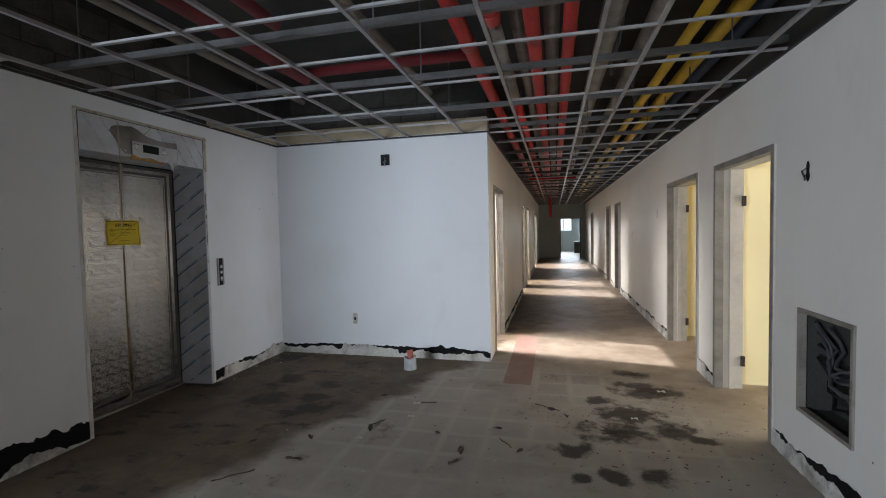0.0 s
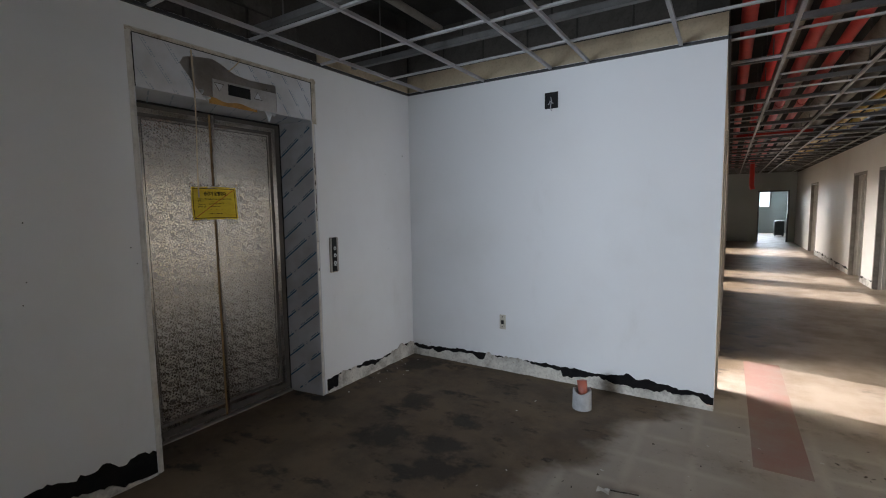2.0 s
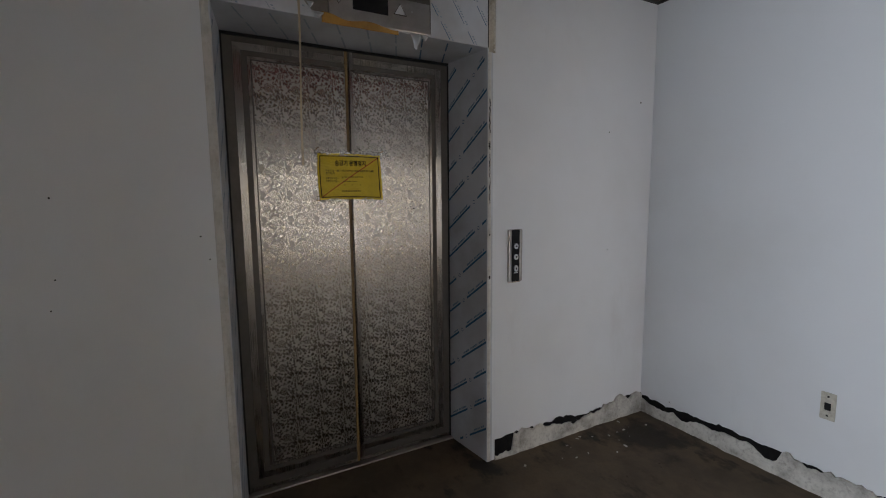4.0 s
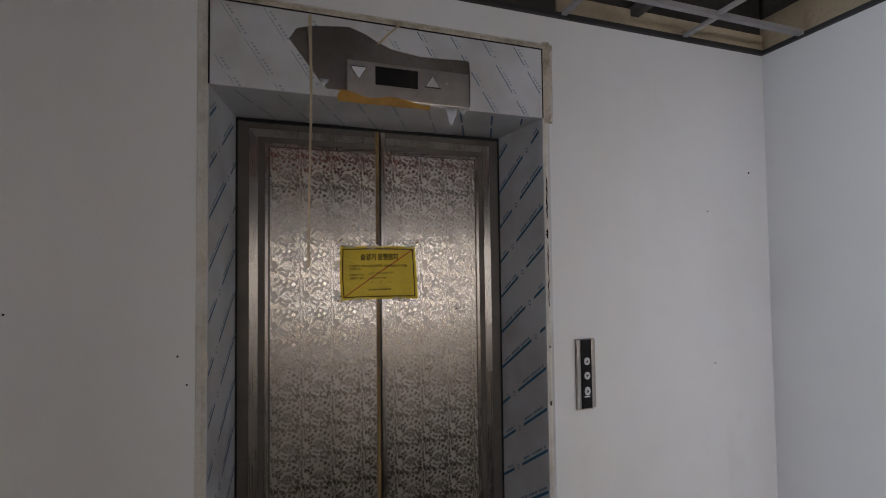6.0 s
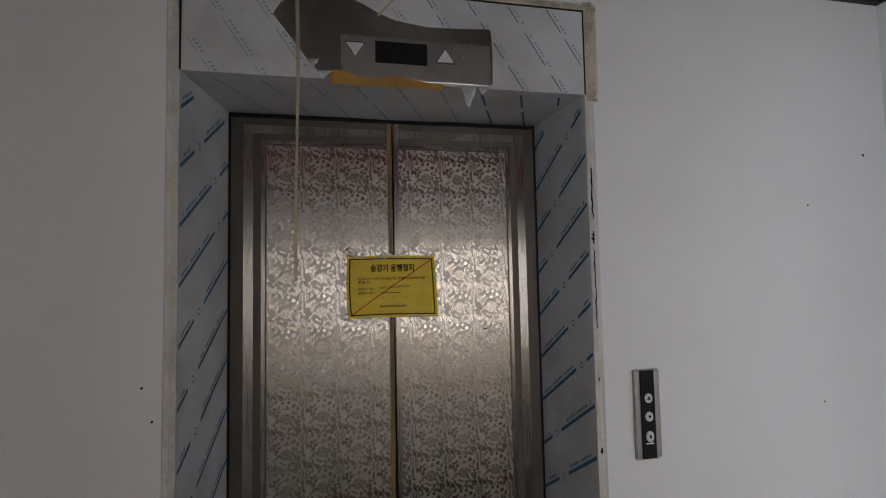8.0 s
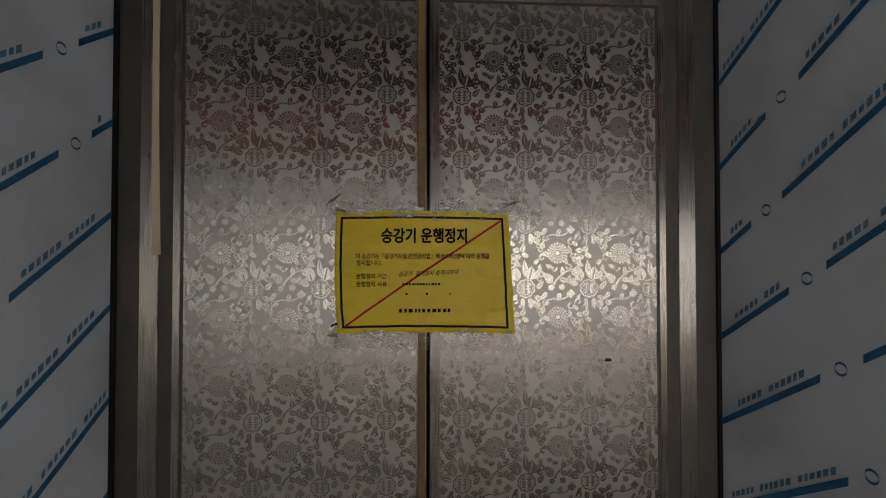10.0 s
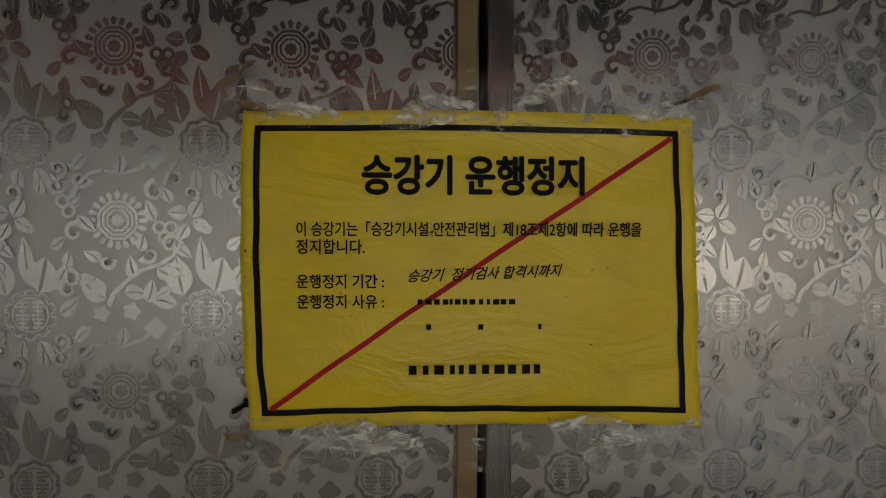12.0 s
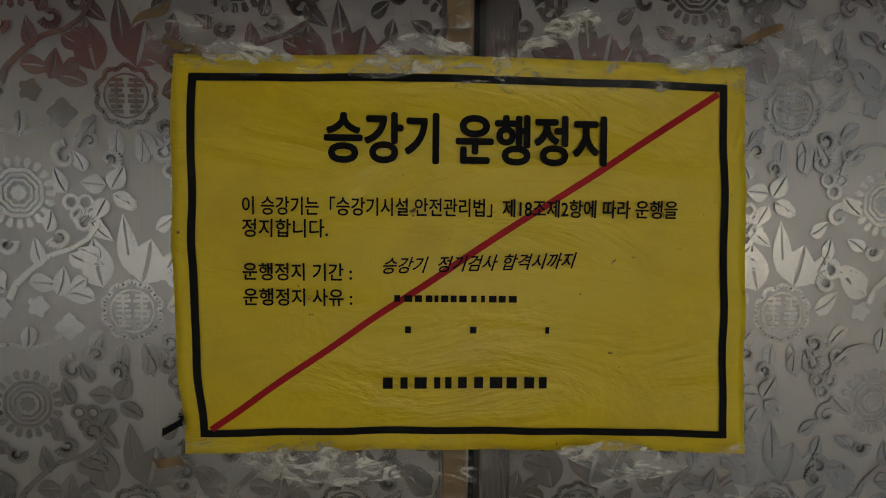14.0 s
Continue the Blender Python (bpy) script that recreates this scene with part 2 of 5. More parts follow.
    col = n.mix(n.math("MULTIPLY", blots, 0.92), col, (0.028, 0.020, 0.014))
    grit = n.ramp(n.noise(34, 5, 0.7), 0.58, 0.75)
    col = n.mix(n.math("MULTIPLY", grit, 0.45), col, (0.10, 0.08, 0.06))
    n.bump(n.math("ADD", n.noise(45, 5, 0.7), n.math("MULTIPLY", n.noise(5, 4), 2.0)), 0.35, 0.006)
    rough = n.math("SUBTRACT", n.math("ADD", 0.62, n.math("MULTIPLY", n.noise(4), 0.3)), n.math("MULTIPLY", into, 0.24))
    return n.set(base_color=col, roughness=rough)


FLOOR = floor_material()


def steel(name, rough0, c0, c1, grain=5.0, aniso=1.0, metal=1.0):
    """Vertically brushed lift-door steel."""
    n = Nodes(name)
    brush = n.noise(1.0, 3, 0.6, n.scaled((900, 900, 6)))
    col = n.mix(n.ramp(n.noise(2.3, 5, 0.6), 0.35, 0.75), c0, c1)
    smudge = n.ramp(n.noise(7, 5, 0.65), 0.5, 0.8)
    rough = n.math("ADD", n.math("ADD", rough0, n.math("MULTIPLY", brush, 0.07)), n.math("MULTIPLY", smudge, 0.05))
    n.bump(n.math("MULTIPLY", brush, grain), 0.08, 0.0015)
    tan = n.t.nodes.new("ShaderNodeTangent")
    tan.direction_type, tan.axis = "RADIAL", "Z"
    n.put(n.b.inputs["Tangent"], tan.outputs[0])
    return n.set(base_color=col, roughness=rough, metallic=metal, anisotropic=aniso)


STEEL = steel("brushed_steel", 0.24, (0.36, 0.335, 0.31), (0.28, 0.255, 0.23))
ETCHED = steel("matt_etched_steel", 0.45, (0.40, 0.375, 0.345), (0.33, 0.305, 0.275), 9.0, 0.6, 0.9)
SCROLL = steel("satin_scroll_steel", 0.21, (0.42, 0.395, 0.36), (0.34, 0.315, 0.285), 3.0)
POLISHED = steel("polished_blossom_steel", 0.16, (0.42, 0.395, 0.36), (0.34, 0.315, 0.285), 3.0)


def film_material():
    n = Nodes("milky_protective_film")
    crease = n.noise(7, 5, 0.6, None, 0.6)
    col = n.mix(n.ramp(n.noise(4, 5), 0.35, 0.75), (0.58, 0.60, 0.64), (0.44, 0.44, 0.45))
    n.bump(n.math("ADD", crease, n.math("MULTIPLY", n.noise(60, 3), 0.2)), 0.25, 0.004)
    return n.set(base_color=col, roughness=n.math("ADD", 0.28, n.math("MULTIPLY", crease, 0.2)))


FILM = film_material()


def paper_material():
    n = Nodes("yellow_laminated_paper")
    stain = n.ramp(n.noise(14, 6, 0.65), 0.45, 0.78)
    col = n.mix(n.math("MULTIPLY", stain, 0.55), (0.68, 0.495, 0.014), (0.47, 0.31, 0.013))
    specks = n.ramp(n.noise(160, 3), 0.68, 0.74)
    col = n.mix(n.math("MULTIPLY", specks, n.ramp(n.noise(30, 3), 0.5, 0.65)), col, (0.14, 0.08, 0.015))
    fold = n.noise(10, 5, 0.5, n.scaled((1, 1, 2.6)), 0.9)
    n.bump(n.math("ADD", n.math("MULTIPLY", fold, 2.0), n.math("MULTIPLY", n.noise(90, 3), 0.15)), 0.7, 0.004)
    return n.set(base_color=col, roughness=n.math("ADD", 0.30, n.math("MULTIPLY", n.noise(20), 0.2)), specular_ior_level=0.32)


PAPER = paper_material()


def tape_material():
    n = Nodes("clear_crumpled_tape")
    out = n.t.nodes["Material Output"]
    clear, both = n.t.nodes.new("ShaderNodeBsdfTransparent"), n.t.nodes.new("ShaderNodeMixShader")
    # Pale patches of the mix carry the crumples' glints as colour.
    n.put(both.inputs[0], n.math("ADD", 0.03, n.math("MULTIPLY", n.ramp(n.noise(45, 5, 0.65, n.scaled((1, 1, 2.2)), 1.6), 0.50, 0.72), 0.55)))
    n.t.links.new(clear.outputs[0], both.inputs[1]), n.t.links.new(n.b.outputs[0], both.inputs[2])
    n.t.links.new(both.outputs[0], out.inputs[0])
    n.bump(n.noise(35, 4, 0.6, None, 1.2), 0.7, 0.006)
    return n.set(base_color=(0.72, 0.68, 0.58), roughness=0.15)


TAPE = tape_material()


# Clear tape made white where its crumples glint.
def glint_tape_material():
    n = Nodes("glint_white_tape")
    out = n.t.nodes["Material Output"]
    clear, both = n.t.nodes.new("ShaderNodeBsdfTransparent"), n.t.nodes.new("ShaderNodeMixShader")
    n.put(both.inputs[0], n.math("ADD", 0.12, n.math("MULTIPLY", n.ramp(n.noise(60, 5, 0.65, n.scaled((1, 1, 2.0)), 1.2), 0.42, 0.66), 0.7)))
    n.t.links.new(clear.outputs[0], both.inputs[1]), n.t.links.new(n.b.outputs[0], both.inputs[2])
    n.t.links.new(both.outputs[0], out.inputs[0])
    n.bump(n.noise(50, 4, 0.6, None, 1.0), 0.6, 0.004)
    return n.set(base_color=(0.80, 0.77, 0.66), roughness=0.22)


GLINT_TAPE = glint_tape_material()
GLASS = Nodes("window_glass").set(base_color=(0.9, 0.95, 0.95), roughness=0.02, transmission_weight=1.0)


# ---------------------------------------------------------------- mesh helpers
def add_box(bm, a, b, bevel=0.0):
    lo, hi = [min(p) for p in zip(a, b)], [max(p) for p in zip(a, b)]
    vs = [bm.verts.new((hi[0] if i & 1 else lo[0], hi[1] if i & 2 else lo[1], hi[2] if i & 4 else lo[2])) for i in range(8)]
    fs = [bm.faces.new([vs[i] for i in f]) for f in ((0, 2, 3, 1), (4, 5, 7, 6), (0, 1, 5, 4), (2, 6, 7, 3), (0, 4, 6, 2), (1, 3, 7, 5))]
    if bevel:
        edges = list({e for f in fs for e in f.edges})
        bmesh.ops.bevel(bm, geom=edges, offset=bevel, segments=2, affect="EDGES", profile=0.6)


def mesh(name, bm, material, smooth=False):
    me = bpy.data.meshes.new(name)
    bmesh.ops.recalc_face_normals(bm, faces=bm.faces)
    bm.to_mesh(me)
    bm.free()
    me.materials.append(material)
    if smooth:
        me.shade_smooth()
    return me


def part(name, bm, material, parent=None, label="", smooth=False):
    ob = new(name, mesh(name, bm, material, smooth))
    ob.parent = parent
    return tagged(ob, label=label)


def boxes(*pairs, bevel=0.0):
    bm = bmesh.new()
    for a, b in pairs:
        add_box(bm, a, b, bevel)
    return bm


def empty(name, place=(0, 0, 0), **tags):
    ob = new(name)
    ob.empty_display_size = 0.1
    return tagged(ob, **tags)


def tube(points, radius, sides=14, caps=True):
    """A round tube along a line of points."""
    bm, rings = bmesh.new(), []
    pts = [Vector(p) for p in points]
    for i, p in enumerate(pts):
        d = (pts[min(i + 1, len(pts) - 1)] - pts[max(i - 1, 0)]).normalized()
        s = d.cross((0, 0, 1) if abs(d.z) < 0.9 else (1, 0, 0)).normalized()
        u = s.cross(d)
        r = radius[i] if isinstance(radius, list) else radius
        rings.append([bm.verts.new(p + r * (math.cos(k * 2 * math.pi / sides) * s + math.sin(k * 2 * math.pi / sides) * u)) for k in range(sides)])
    for a, b in zip(rings, rings[1:]):
        for k in range(sides):
            bm.faces.new((a[k], a[(k + 1) % sides], b[(k + 1) % sides], b[k]))
    if caps:
        bm.faces.new(rings[0]), bm.faces.new(rings[-1])
    return bm


def sheet(bm, place, nu, nv):
    """A grid of nu x nv cells; place(u, v) gives each corner."""
    vs = [[bm.verts.new(place(i / nu, j / nv)) for j in range(nv + 1)] for i in range(nu + 1)]
    for i in range(nu):
        for j in range(nv):
            bm.faces.new((vs[i][j], vs[i + 1][j], vs[i + 1][j + 1], vs[i][j + 1]))


def polygon(bm, pts, front, back):
    """A flat plate in the plane across x, from outline points (y, z)."""
    a = [bm.verts.new((front, y, z)) for y, z in pts]
    b = [bm.verts.new((back, y, z)) for y, z in pts]
    bm.faces.new(a), bm.faces.new(b[::-1])
    for i in range(len(pts)):
        bm.faces.new((a[i], b[i], b[(i + 1) % len(pts)], a[(i + 1) % len(pts)]))


def structure(name, bm, material, label=""):
    return tagged(part(name, bm, material), label=label, kind="structure")


# ---------------------------------------------------------------- floor, slab, walls
structure("floor", boxes(((-9, -6, -0.2), (6, 29, 0))), FLOOR, "dusty grey screed floor with brown dirt and stains")
structure("ceiling", boxes(((-9, -6, SLAB), (6, 5.25, SLAB + 0.2)), ((-3.15, 5.25, SLAB), (6, 29, SLAB + 0.2))), VOID_DARK, "bare concrete slab above the stripped ceiling, void's shade in its colour")


def wall_along_y(name, x0, x1, y0, y1, openings, material, label="", top=CEIL + 0.02, bottom=0.0):
    """openings: (y0, y1, z0, z1)."""
    bm, at = bmesh.new(), y0
    for a, b, lo, hi in sorted(openings):
        if a > at:
            add_box(bm, (x0, at, bottom), (x1, a, top))
        if lo > bottom:
            add_box(bm, (x0, a, bottom), (x1, b, lo))
        if hi < top:
            add_box(bm, (x0, a, hi), (x1, b, top))
        at = b
    if at < y1:
        add_box(bm, (x0, at, bottom), (x1, y1, top))
    return structure(name, bm, material, label)


def wall_along_x(name, y0, y1, x0, x1, openings, material, label="", top=CEIL + 0.02):
    bm, at = bmesh.new(), x0
    for a, b, lo, hi in sorted(openings):
        if a > at:
            add_box(bm, (at, y0, 0), (a, y1, top))
        if lo > 0:
            add_box(bm, (a, y0, 0), (b, y1, lo))
        if hi < top:
            add_box(bm, (a, y0, hi), (b, y1, top))
        at = b
    if at < x1:
        add_box(bm, (at, y0, 0), (x1, y1, top))
    return structure(name, bm, material, label)


PANEL = (2.738, 3.258, 0.355, 0.966)
wall_along_y("wall_west", WEST - 0.2, WEST, 0.0, NORTH, [(LIFT_L, LIFT_R, 0, LIFT_TOP)], PAINT, "white painted wall with scuffs and spots around the elevator")
wall_along_x("wall_north", NORTH, NORTH + 0.15, WEST - 0.2, LEFT, [], PAINT, "white painted wall facing the lobby")
wall_along_y("wall_east", EAST, EAST + 0.2, -5, END, [(a, b, 0, DOOR_TOP) for a, b in RIGHT_DOORS] + [PANEL], EAST_PAINT, "corridor wall with a row of open doorways, off-white partly for warm bounce")
wall_along_y("wall_corridor_left", LEFT - 0.15, LEFT, NORTH + 0.15, END, [(a, b, 0, DOOR_TOP) for a, b in LEFT_DOORS], BOUNCE_WHITE, "corridor wall with open doorways, warm bounce tinted into its paint")
wall_along_x("wall_end", END, END + 0.15, LEFT - 0.15, EAST + 0.2, [(-0.16, 0.77, 0, 1.88)], GREY_WALL, "grey wall closing the corridor with an open doorway")
# Unseen walls behind the camera, added to close the hall and shape its light.
wall_along_x("wall_hall_unseen", -0.15, 0.0, -7.2, WEST, [], PAINT)
wall_along_x("wall_south", -5.2, -5.0, -7.2, EAST + 0.2, [(-5.3, -3.5, 0.9, 2.4)], PAINT)
wall_along_y("wall_hall_west_unseen", -7.4, -7.2, -5.2, 0.0, [], PAINT)
# rooms to the left of the corridor, unseen; depth and windows shape the sun bands
ROOM_Y = [NORTH + 0.15, 8.6, 11.86, 14.4, END]
wall_along_y("wall_west_rooms", -3.15, -2.95, NORTH + 0.15, END + 0.15, [(a - 0.1, b + 0.5, 1.35, 3.12) for a, b in LEFT_DOORS if b < 11.5 or b > 13.2] + [(11.93, 13.6, 1.35, 3.12)], BOUNCE_WHITE, top=SLAB)
for i, yy in enumerate(ROOM_Y[1:-1]):
    wall_along_x("wall_left_partition_%d" % (i + 1), yy, yy + 0.12, -2.95, LEFT - 0.15, [], BOUNCE_WHITE, top=SLAB)
wall_along_x("wall_left_partition_5", END, END + 0.15, -2.95, LEFT - 0.15, [], BOUNCE_WHITE, top=SLAB)
# rooms to the right
wall_along_y("wall_east_rooms", 5.0, 5.2, -0.2, END, [(2.6, 4.6, 0.1, 2.3), (5.1, 6.3, 0.8, 2.1)], YELLOW_WALL)
wall_along_x("wall_right_partition_1", 4.78, 4.90, EAST + 0.2, 5.0, [], YELLOW_WALL, "cream yellow room wall seen through a doorway")
wall_along_x("wall_right_partition_2", 6.66, 6.78, EAST + 0.2, 5.0, [], YELLOW_WALL, "cream yellow room wall seen through a doorway")
wall_along_x("wall_right_partition_3", -0.2, -0.05, EAST + 0.2, 5.0, [], YELLOW_WALL)
for i, yy in enumerate((11.95, 15.0)):
    wall_along_x("wall_right_partition_%d" % (i + 4), yy, yy + 0.12, EAST + 0.2, 5.0, [], GREY_WALL)
wall_along_x("wall_right_partition_6", END - 0.12, END, EAST + 0.2, 5.0, [], GREY_WALL)
# room past the end of the corridor
wall_along_x("wall_end_room_back", 28.0, 28.2, -2.5, 2.5, [(-0.35, 0.62, 1.2, 2.1)], GREY_WALL, "pale wall with a bright window")
wall_along_y("wall_end_room_left", -2.6, -2.5, END + 0.15, 28, [], GREY_WALL)
wall_along_y("wall_end_room_right", 1.25, 1.4, END + 0.15, 28, [], GREY_WALL)
# the same walls above the ceiling grid, bare; most coloured dark for the void's shade
T0 = CEIL + 0.02
UPPER = [("north", (WEST - 0.2, NORTH + 0.004, T0), (LEFT, NORTH + 0.15, 2.68), RAW), ("west_render", (WEST - 0.004, 3.97, T0), (WEST + 0.006, NORTH, 2.60), RAW), ("north_top", (WEST - 0.2, NORTH + 0.010, 2.68), (LEFT, NORTH + 0.15, SLAB), VOID_DARK), ("west", (WEST - 0.2, 0, T0), (WEST - 0.004, NORTH, SLAB), VOID_DARK),
         ("east", (EAST + 0.004, -5, T0), (EAST + 0.2, END, SLAB), VOID_DARK), ("left", (LEFT - 0.15, NORTH + 0.15, T0), (LEFT - 0.004, END, SLAB), VOID_DARK),
         ("end", (-3.1, END + 0.004, T0), (5.2, END + 0.15, SLAB), VOID_DARK), ("south", (-7.4, -5.2, T0), (EAST + 0.2, -5.0, SLAB), VOID_DARK),
         ("stair", (-7.4, -0.15, T0), (WEST, 0, SLAB), VOID_DARK), ("stair_west", (-7.4, -5.2, T0), (-7.2, 0, SLAB), VOID_DARK),
         ("east_rooms", (5.0, -0.2, T0), (5.2, END, SLAB), VOID_DARK),
         ("east_south", (EAST + 0.2, -0.2, T0), (5.0, -0.05, SLAB), VOID_DARK), ("end_back", (-2.6, 28, T0), (2.5, 28.2, SLAB), VOID_DARK), ("end_left", (-2.6, END + 0.15, T0), (-2.5, 28, SLAB), VOID_DARK), ("end_right", (1.25, END + 0.15, T0), (1.4, 28, SLAB), VOID_DARK)]
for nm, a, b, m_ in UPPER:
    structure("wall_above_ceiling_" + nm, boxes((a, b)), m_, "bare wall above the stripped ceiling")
# concrete blocks of the bare walls over the lobby, in nearly the same void-dark colour
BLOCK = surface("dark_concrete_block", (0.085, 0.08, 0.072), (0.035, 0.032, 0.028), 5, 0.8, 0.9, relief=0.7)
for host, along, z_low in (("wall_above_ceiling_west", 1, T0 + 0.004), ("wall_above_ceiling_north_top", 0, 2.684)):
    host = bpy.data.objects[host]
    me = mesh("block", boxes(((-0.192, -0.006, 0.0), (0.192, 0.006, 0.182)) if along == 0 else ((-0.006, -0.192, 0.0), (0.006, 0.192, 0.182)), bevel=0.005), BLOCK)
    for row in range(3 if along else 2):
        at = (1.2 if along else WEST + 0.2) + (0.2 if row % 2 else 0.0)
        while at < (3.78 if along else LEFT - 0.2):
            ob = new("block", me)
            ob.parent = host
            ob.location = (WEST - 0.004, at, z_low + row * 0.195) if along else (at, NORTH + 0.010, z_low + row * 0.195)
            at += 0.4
# ceilings of the side rooms
structure("ceiling_right_rooms", boxes(((EAST + 0.2, -0.05, 2.49), (5.0, END, 2.52))), YELLOW_WALL)
# lift shaft behind the doors
structure("wall_shaft", boxes(((-4.6, 2.4, 0), (-4.5, 4.3, SLAB)), ((-4.5, 2.4, 0), (WEST - 0.2, 2.5, SLAB)), ((-4.5, 4.2, 0), (WEST - 0.2, 4.3, SLAB))), VOID_DARK)


# ---------------------------------------------------------------- ceiling grid
def ceiling_grid():
    bm = bmesh.new()
    w, z0, z1 = 0.011, CEIL, CEIL + 0.021
    xs_lobby = [-3.51, -2.89, -2.30, -2.01, -1.39]
    xs_all = [-0.77, -0.17, 0.12, 0.80]
    for x in xs_lobby:
        add_box(bm, (x - w, -4.9, z0), (x + w, NORTH, z1))
    for x in xs_all:
        add_box(bm, (x - w, -4.9, z0), (x + w, END, z1))
    rng = random.Random(4)
    y = -4.97
    while y < END - 0.1:
        left = WEST if y < NORTH - 0.05 else LEFT
        cuts = [left] + [x for x in sorted(xs_lobby + xs_all) if x > left] + [EAST]
        for a, b in zip(cuts, cuts[1:]):
            if rng.random() < 0.06:
                continue
            dy, dz = rng.uniform(-0.012, 0.012), rng.uniform(-0.004, 0.002)
            add_box(bm, (a + (w if a != left else 0), y + dy - 0.011, z0 + 0.004 + dz), (b - (w if b != EAST else 0), y + dy + 0.011, z1 - 0.004 + dz))
        y += 0.598
    return bm


structure("ceiling_grid", ceiling_grid(), GRID, "bare grey metal ceiling grid with all panels gone")
bmc = bmesh.new()
rc = random.Random(9)
yy = -4.6
while yy < END:
    left = WEST if yy < NORTH else LEFT
    add_box(bmc, (left, yy - 0.02, CEIL + 0.06), (EAST, yy + 0.02, CEIL + 0.10))
    for k in range(3):
        hx = left + 0.3 + k * (EAST - left - 0.6) / 2
        add_box(bmc, (hx - 0.004, yy - 0.004, CEIL + 0.08), (hx + 0.004, yy + 0.004, SLAB))
    yy += 0.9 + rc.uniform(-0.05, 0.05)
structure("ceiling_carriers", bmc, CARRIER, "dull steel ceiling carriers and hanger rods")
structure("trim", boxes(((WEST, 0, CEIL - 0.006), (WEST + 0.018, NORTH, CEIL + 0.012)), ((WEST + 0.018, NORTH - 0.018, CEIL - 0.006), (LEFT + 0.004, NORTH, CEIL + 0.012)),
                        ((EAST - 0.018, -5, CEIL - 0.006), (EAST, END, CEIL + 0.012)), ((LEFT, NORTH + 0.002, CEIL - 0.006), (LEFT + 0.018, END, CEIL + 0.012))), TRIM, "thin black ceiling edge trim")


# ---------------------------------------------------------------- pipes in the ceiling void
def pipe(name, points, radius, material, label, group="", couplings=()):
    ob = empty(name, label=label, category="pipe", group=group)
    part("run", tube(points, radius, 16), material, ob, smooth=True)
    for p, d in couplings:
        p, d = Vector(p), Vector(d)
        part("coupling", tube([p - d * 0.05, p + d * 0.05], radius * 1.14, 16), material, ob, smooth=False)
    return ob


Y_ = (0, 1, 0)
for x, z, r in ((-1.0, 2.76, 0.05), (-0.785, 2.77, 0.046), (-0.55, 2.76, 0.05), (-0.315, 2.76, 0.045)):
    broken = x == -0.785
    pipe("sprinkler_pipe", [(x, -4.8, z), (x, 3.1 if broken else 21.5, z)], r, RED_PIPE, "red painted sprinkler pipe under the slab", "red pipes along the corridor",
         [((x, yy, z), Y_) for yy in ((-1.2, 3.0) if broken else (-2.0, 3.35, 9.2, 15.2))])
pipe("wrapped_pipe", [(-0.785, 3.16, 2.77), (-0.785, 4.9, 2.77)], 0.043, GREY_PIPE, "grey wrapped pipe continuing a red one", couplings=[((-0.785, 4.2, 2.77), Y_)])
pipe("sprinkler_pipe", [(-0.785, 4.96, 2.77), (-0.785, 21.5, 2.77)], 0.046, RED_PIPE, "red painted sprinkler pipe under the slab", "red pipes along the corridor", [((-0.785, 9.2, 2.77), Y_)])
for x, z, r, m_, lab in ((0.49, 2.78, 0.04, YELLOW_PIPE, "yellow painted gas pipe under the slab"), (0.70, 2.80, 0.052, YELLOW_PIPE, "thicker yellow painted gas pipe under the slab")):
    pipe("gas_pipe", [(x, -4.8, z), (x, 21.5, z)], r, m_, lab, "yellow pipes along the corridor", [((x, yy, z), Y_) for yy in (1.0, 5.6, 12.0)])
pipe("water_pipe", [(0.88, -4.8, 2.86), (0.88, 21.5, 2.86)], 0.05, BLUE_PIPE, "dark blue water pipe near the wall")
for x, z, r in ((-0.66, 2.9, 0.05), (-0.43, 2.9, 0.055), (-0.04, 2.86, 0.075), (0.28, 2.92, 0.06)):
    pipe("insulated_pipe", [(x, -4.8, z), (x, 21.5, z)], r, GREY_PIPE, "grey insulated pipe high under the slab", "grey pipes along the corridor")
pipe("sprinkler_pipe", [(-2.49, -4.0, 2.78), (-2.49, 3.75, 2.78)], 0.05, SHADED_RED, "dusty red sprinkler branch pipe over the lobby, darkened for shade", "red pipes over the lobby", [((-2.49, 3.4, 2.78), Y_)])
pipe("sprinkler_pipe", [(-2.49, 3.72, 2.82), (-1.0, 3.72, 2.82)], 0.04, SHADED_RED, "dusty red sprinkler cross pipe over the lobby, darkened for shade", "red pipes over the lobby")
pipe("sprinkler_pipe", [(-2.2, -4.0, 2.84), (-2.2, 2.9, 2.84)], 0.04, SHADED_RED, "thin dusty red sprinkler pipe over the lobby, darkened for shade", "red pipes over the lobby")
pipe("sprinkler_drop", [(-0.55, 17.0, 2.74), (-0.55, 17.0, 1.95), (-0.52, 17.0, 1.82)], 0.06, RED_PIPE, "red pipe hanging down from the corridor ceiling")
pipe("sprinkler_cross", [(-1.0, 11.6, 2.66), (0.1, 11.6, 2.66)], 0.06, RED_PIPE, "red cross pipe with valve under the corridor slab", couplings=[((-0.15, 11.6, 2.66), (1, 0, 0))])
for k, (x, a, b) in enumerate(((-3.2, 0.2, 4.9), (-1.72, -2, 5.0))):
    pipe("conduit", [(x, a, 2.95), (x, b, 2.95)], 0.03, GREY_PIPE, "grey conduit high over the lobby", "conduits over the lobby")
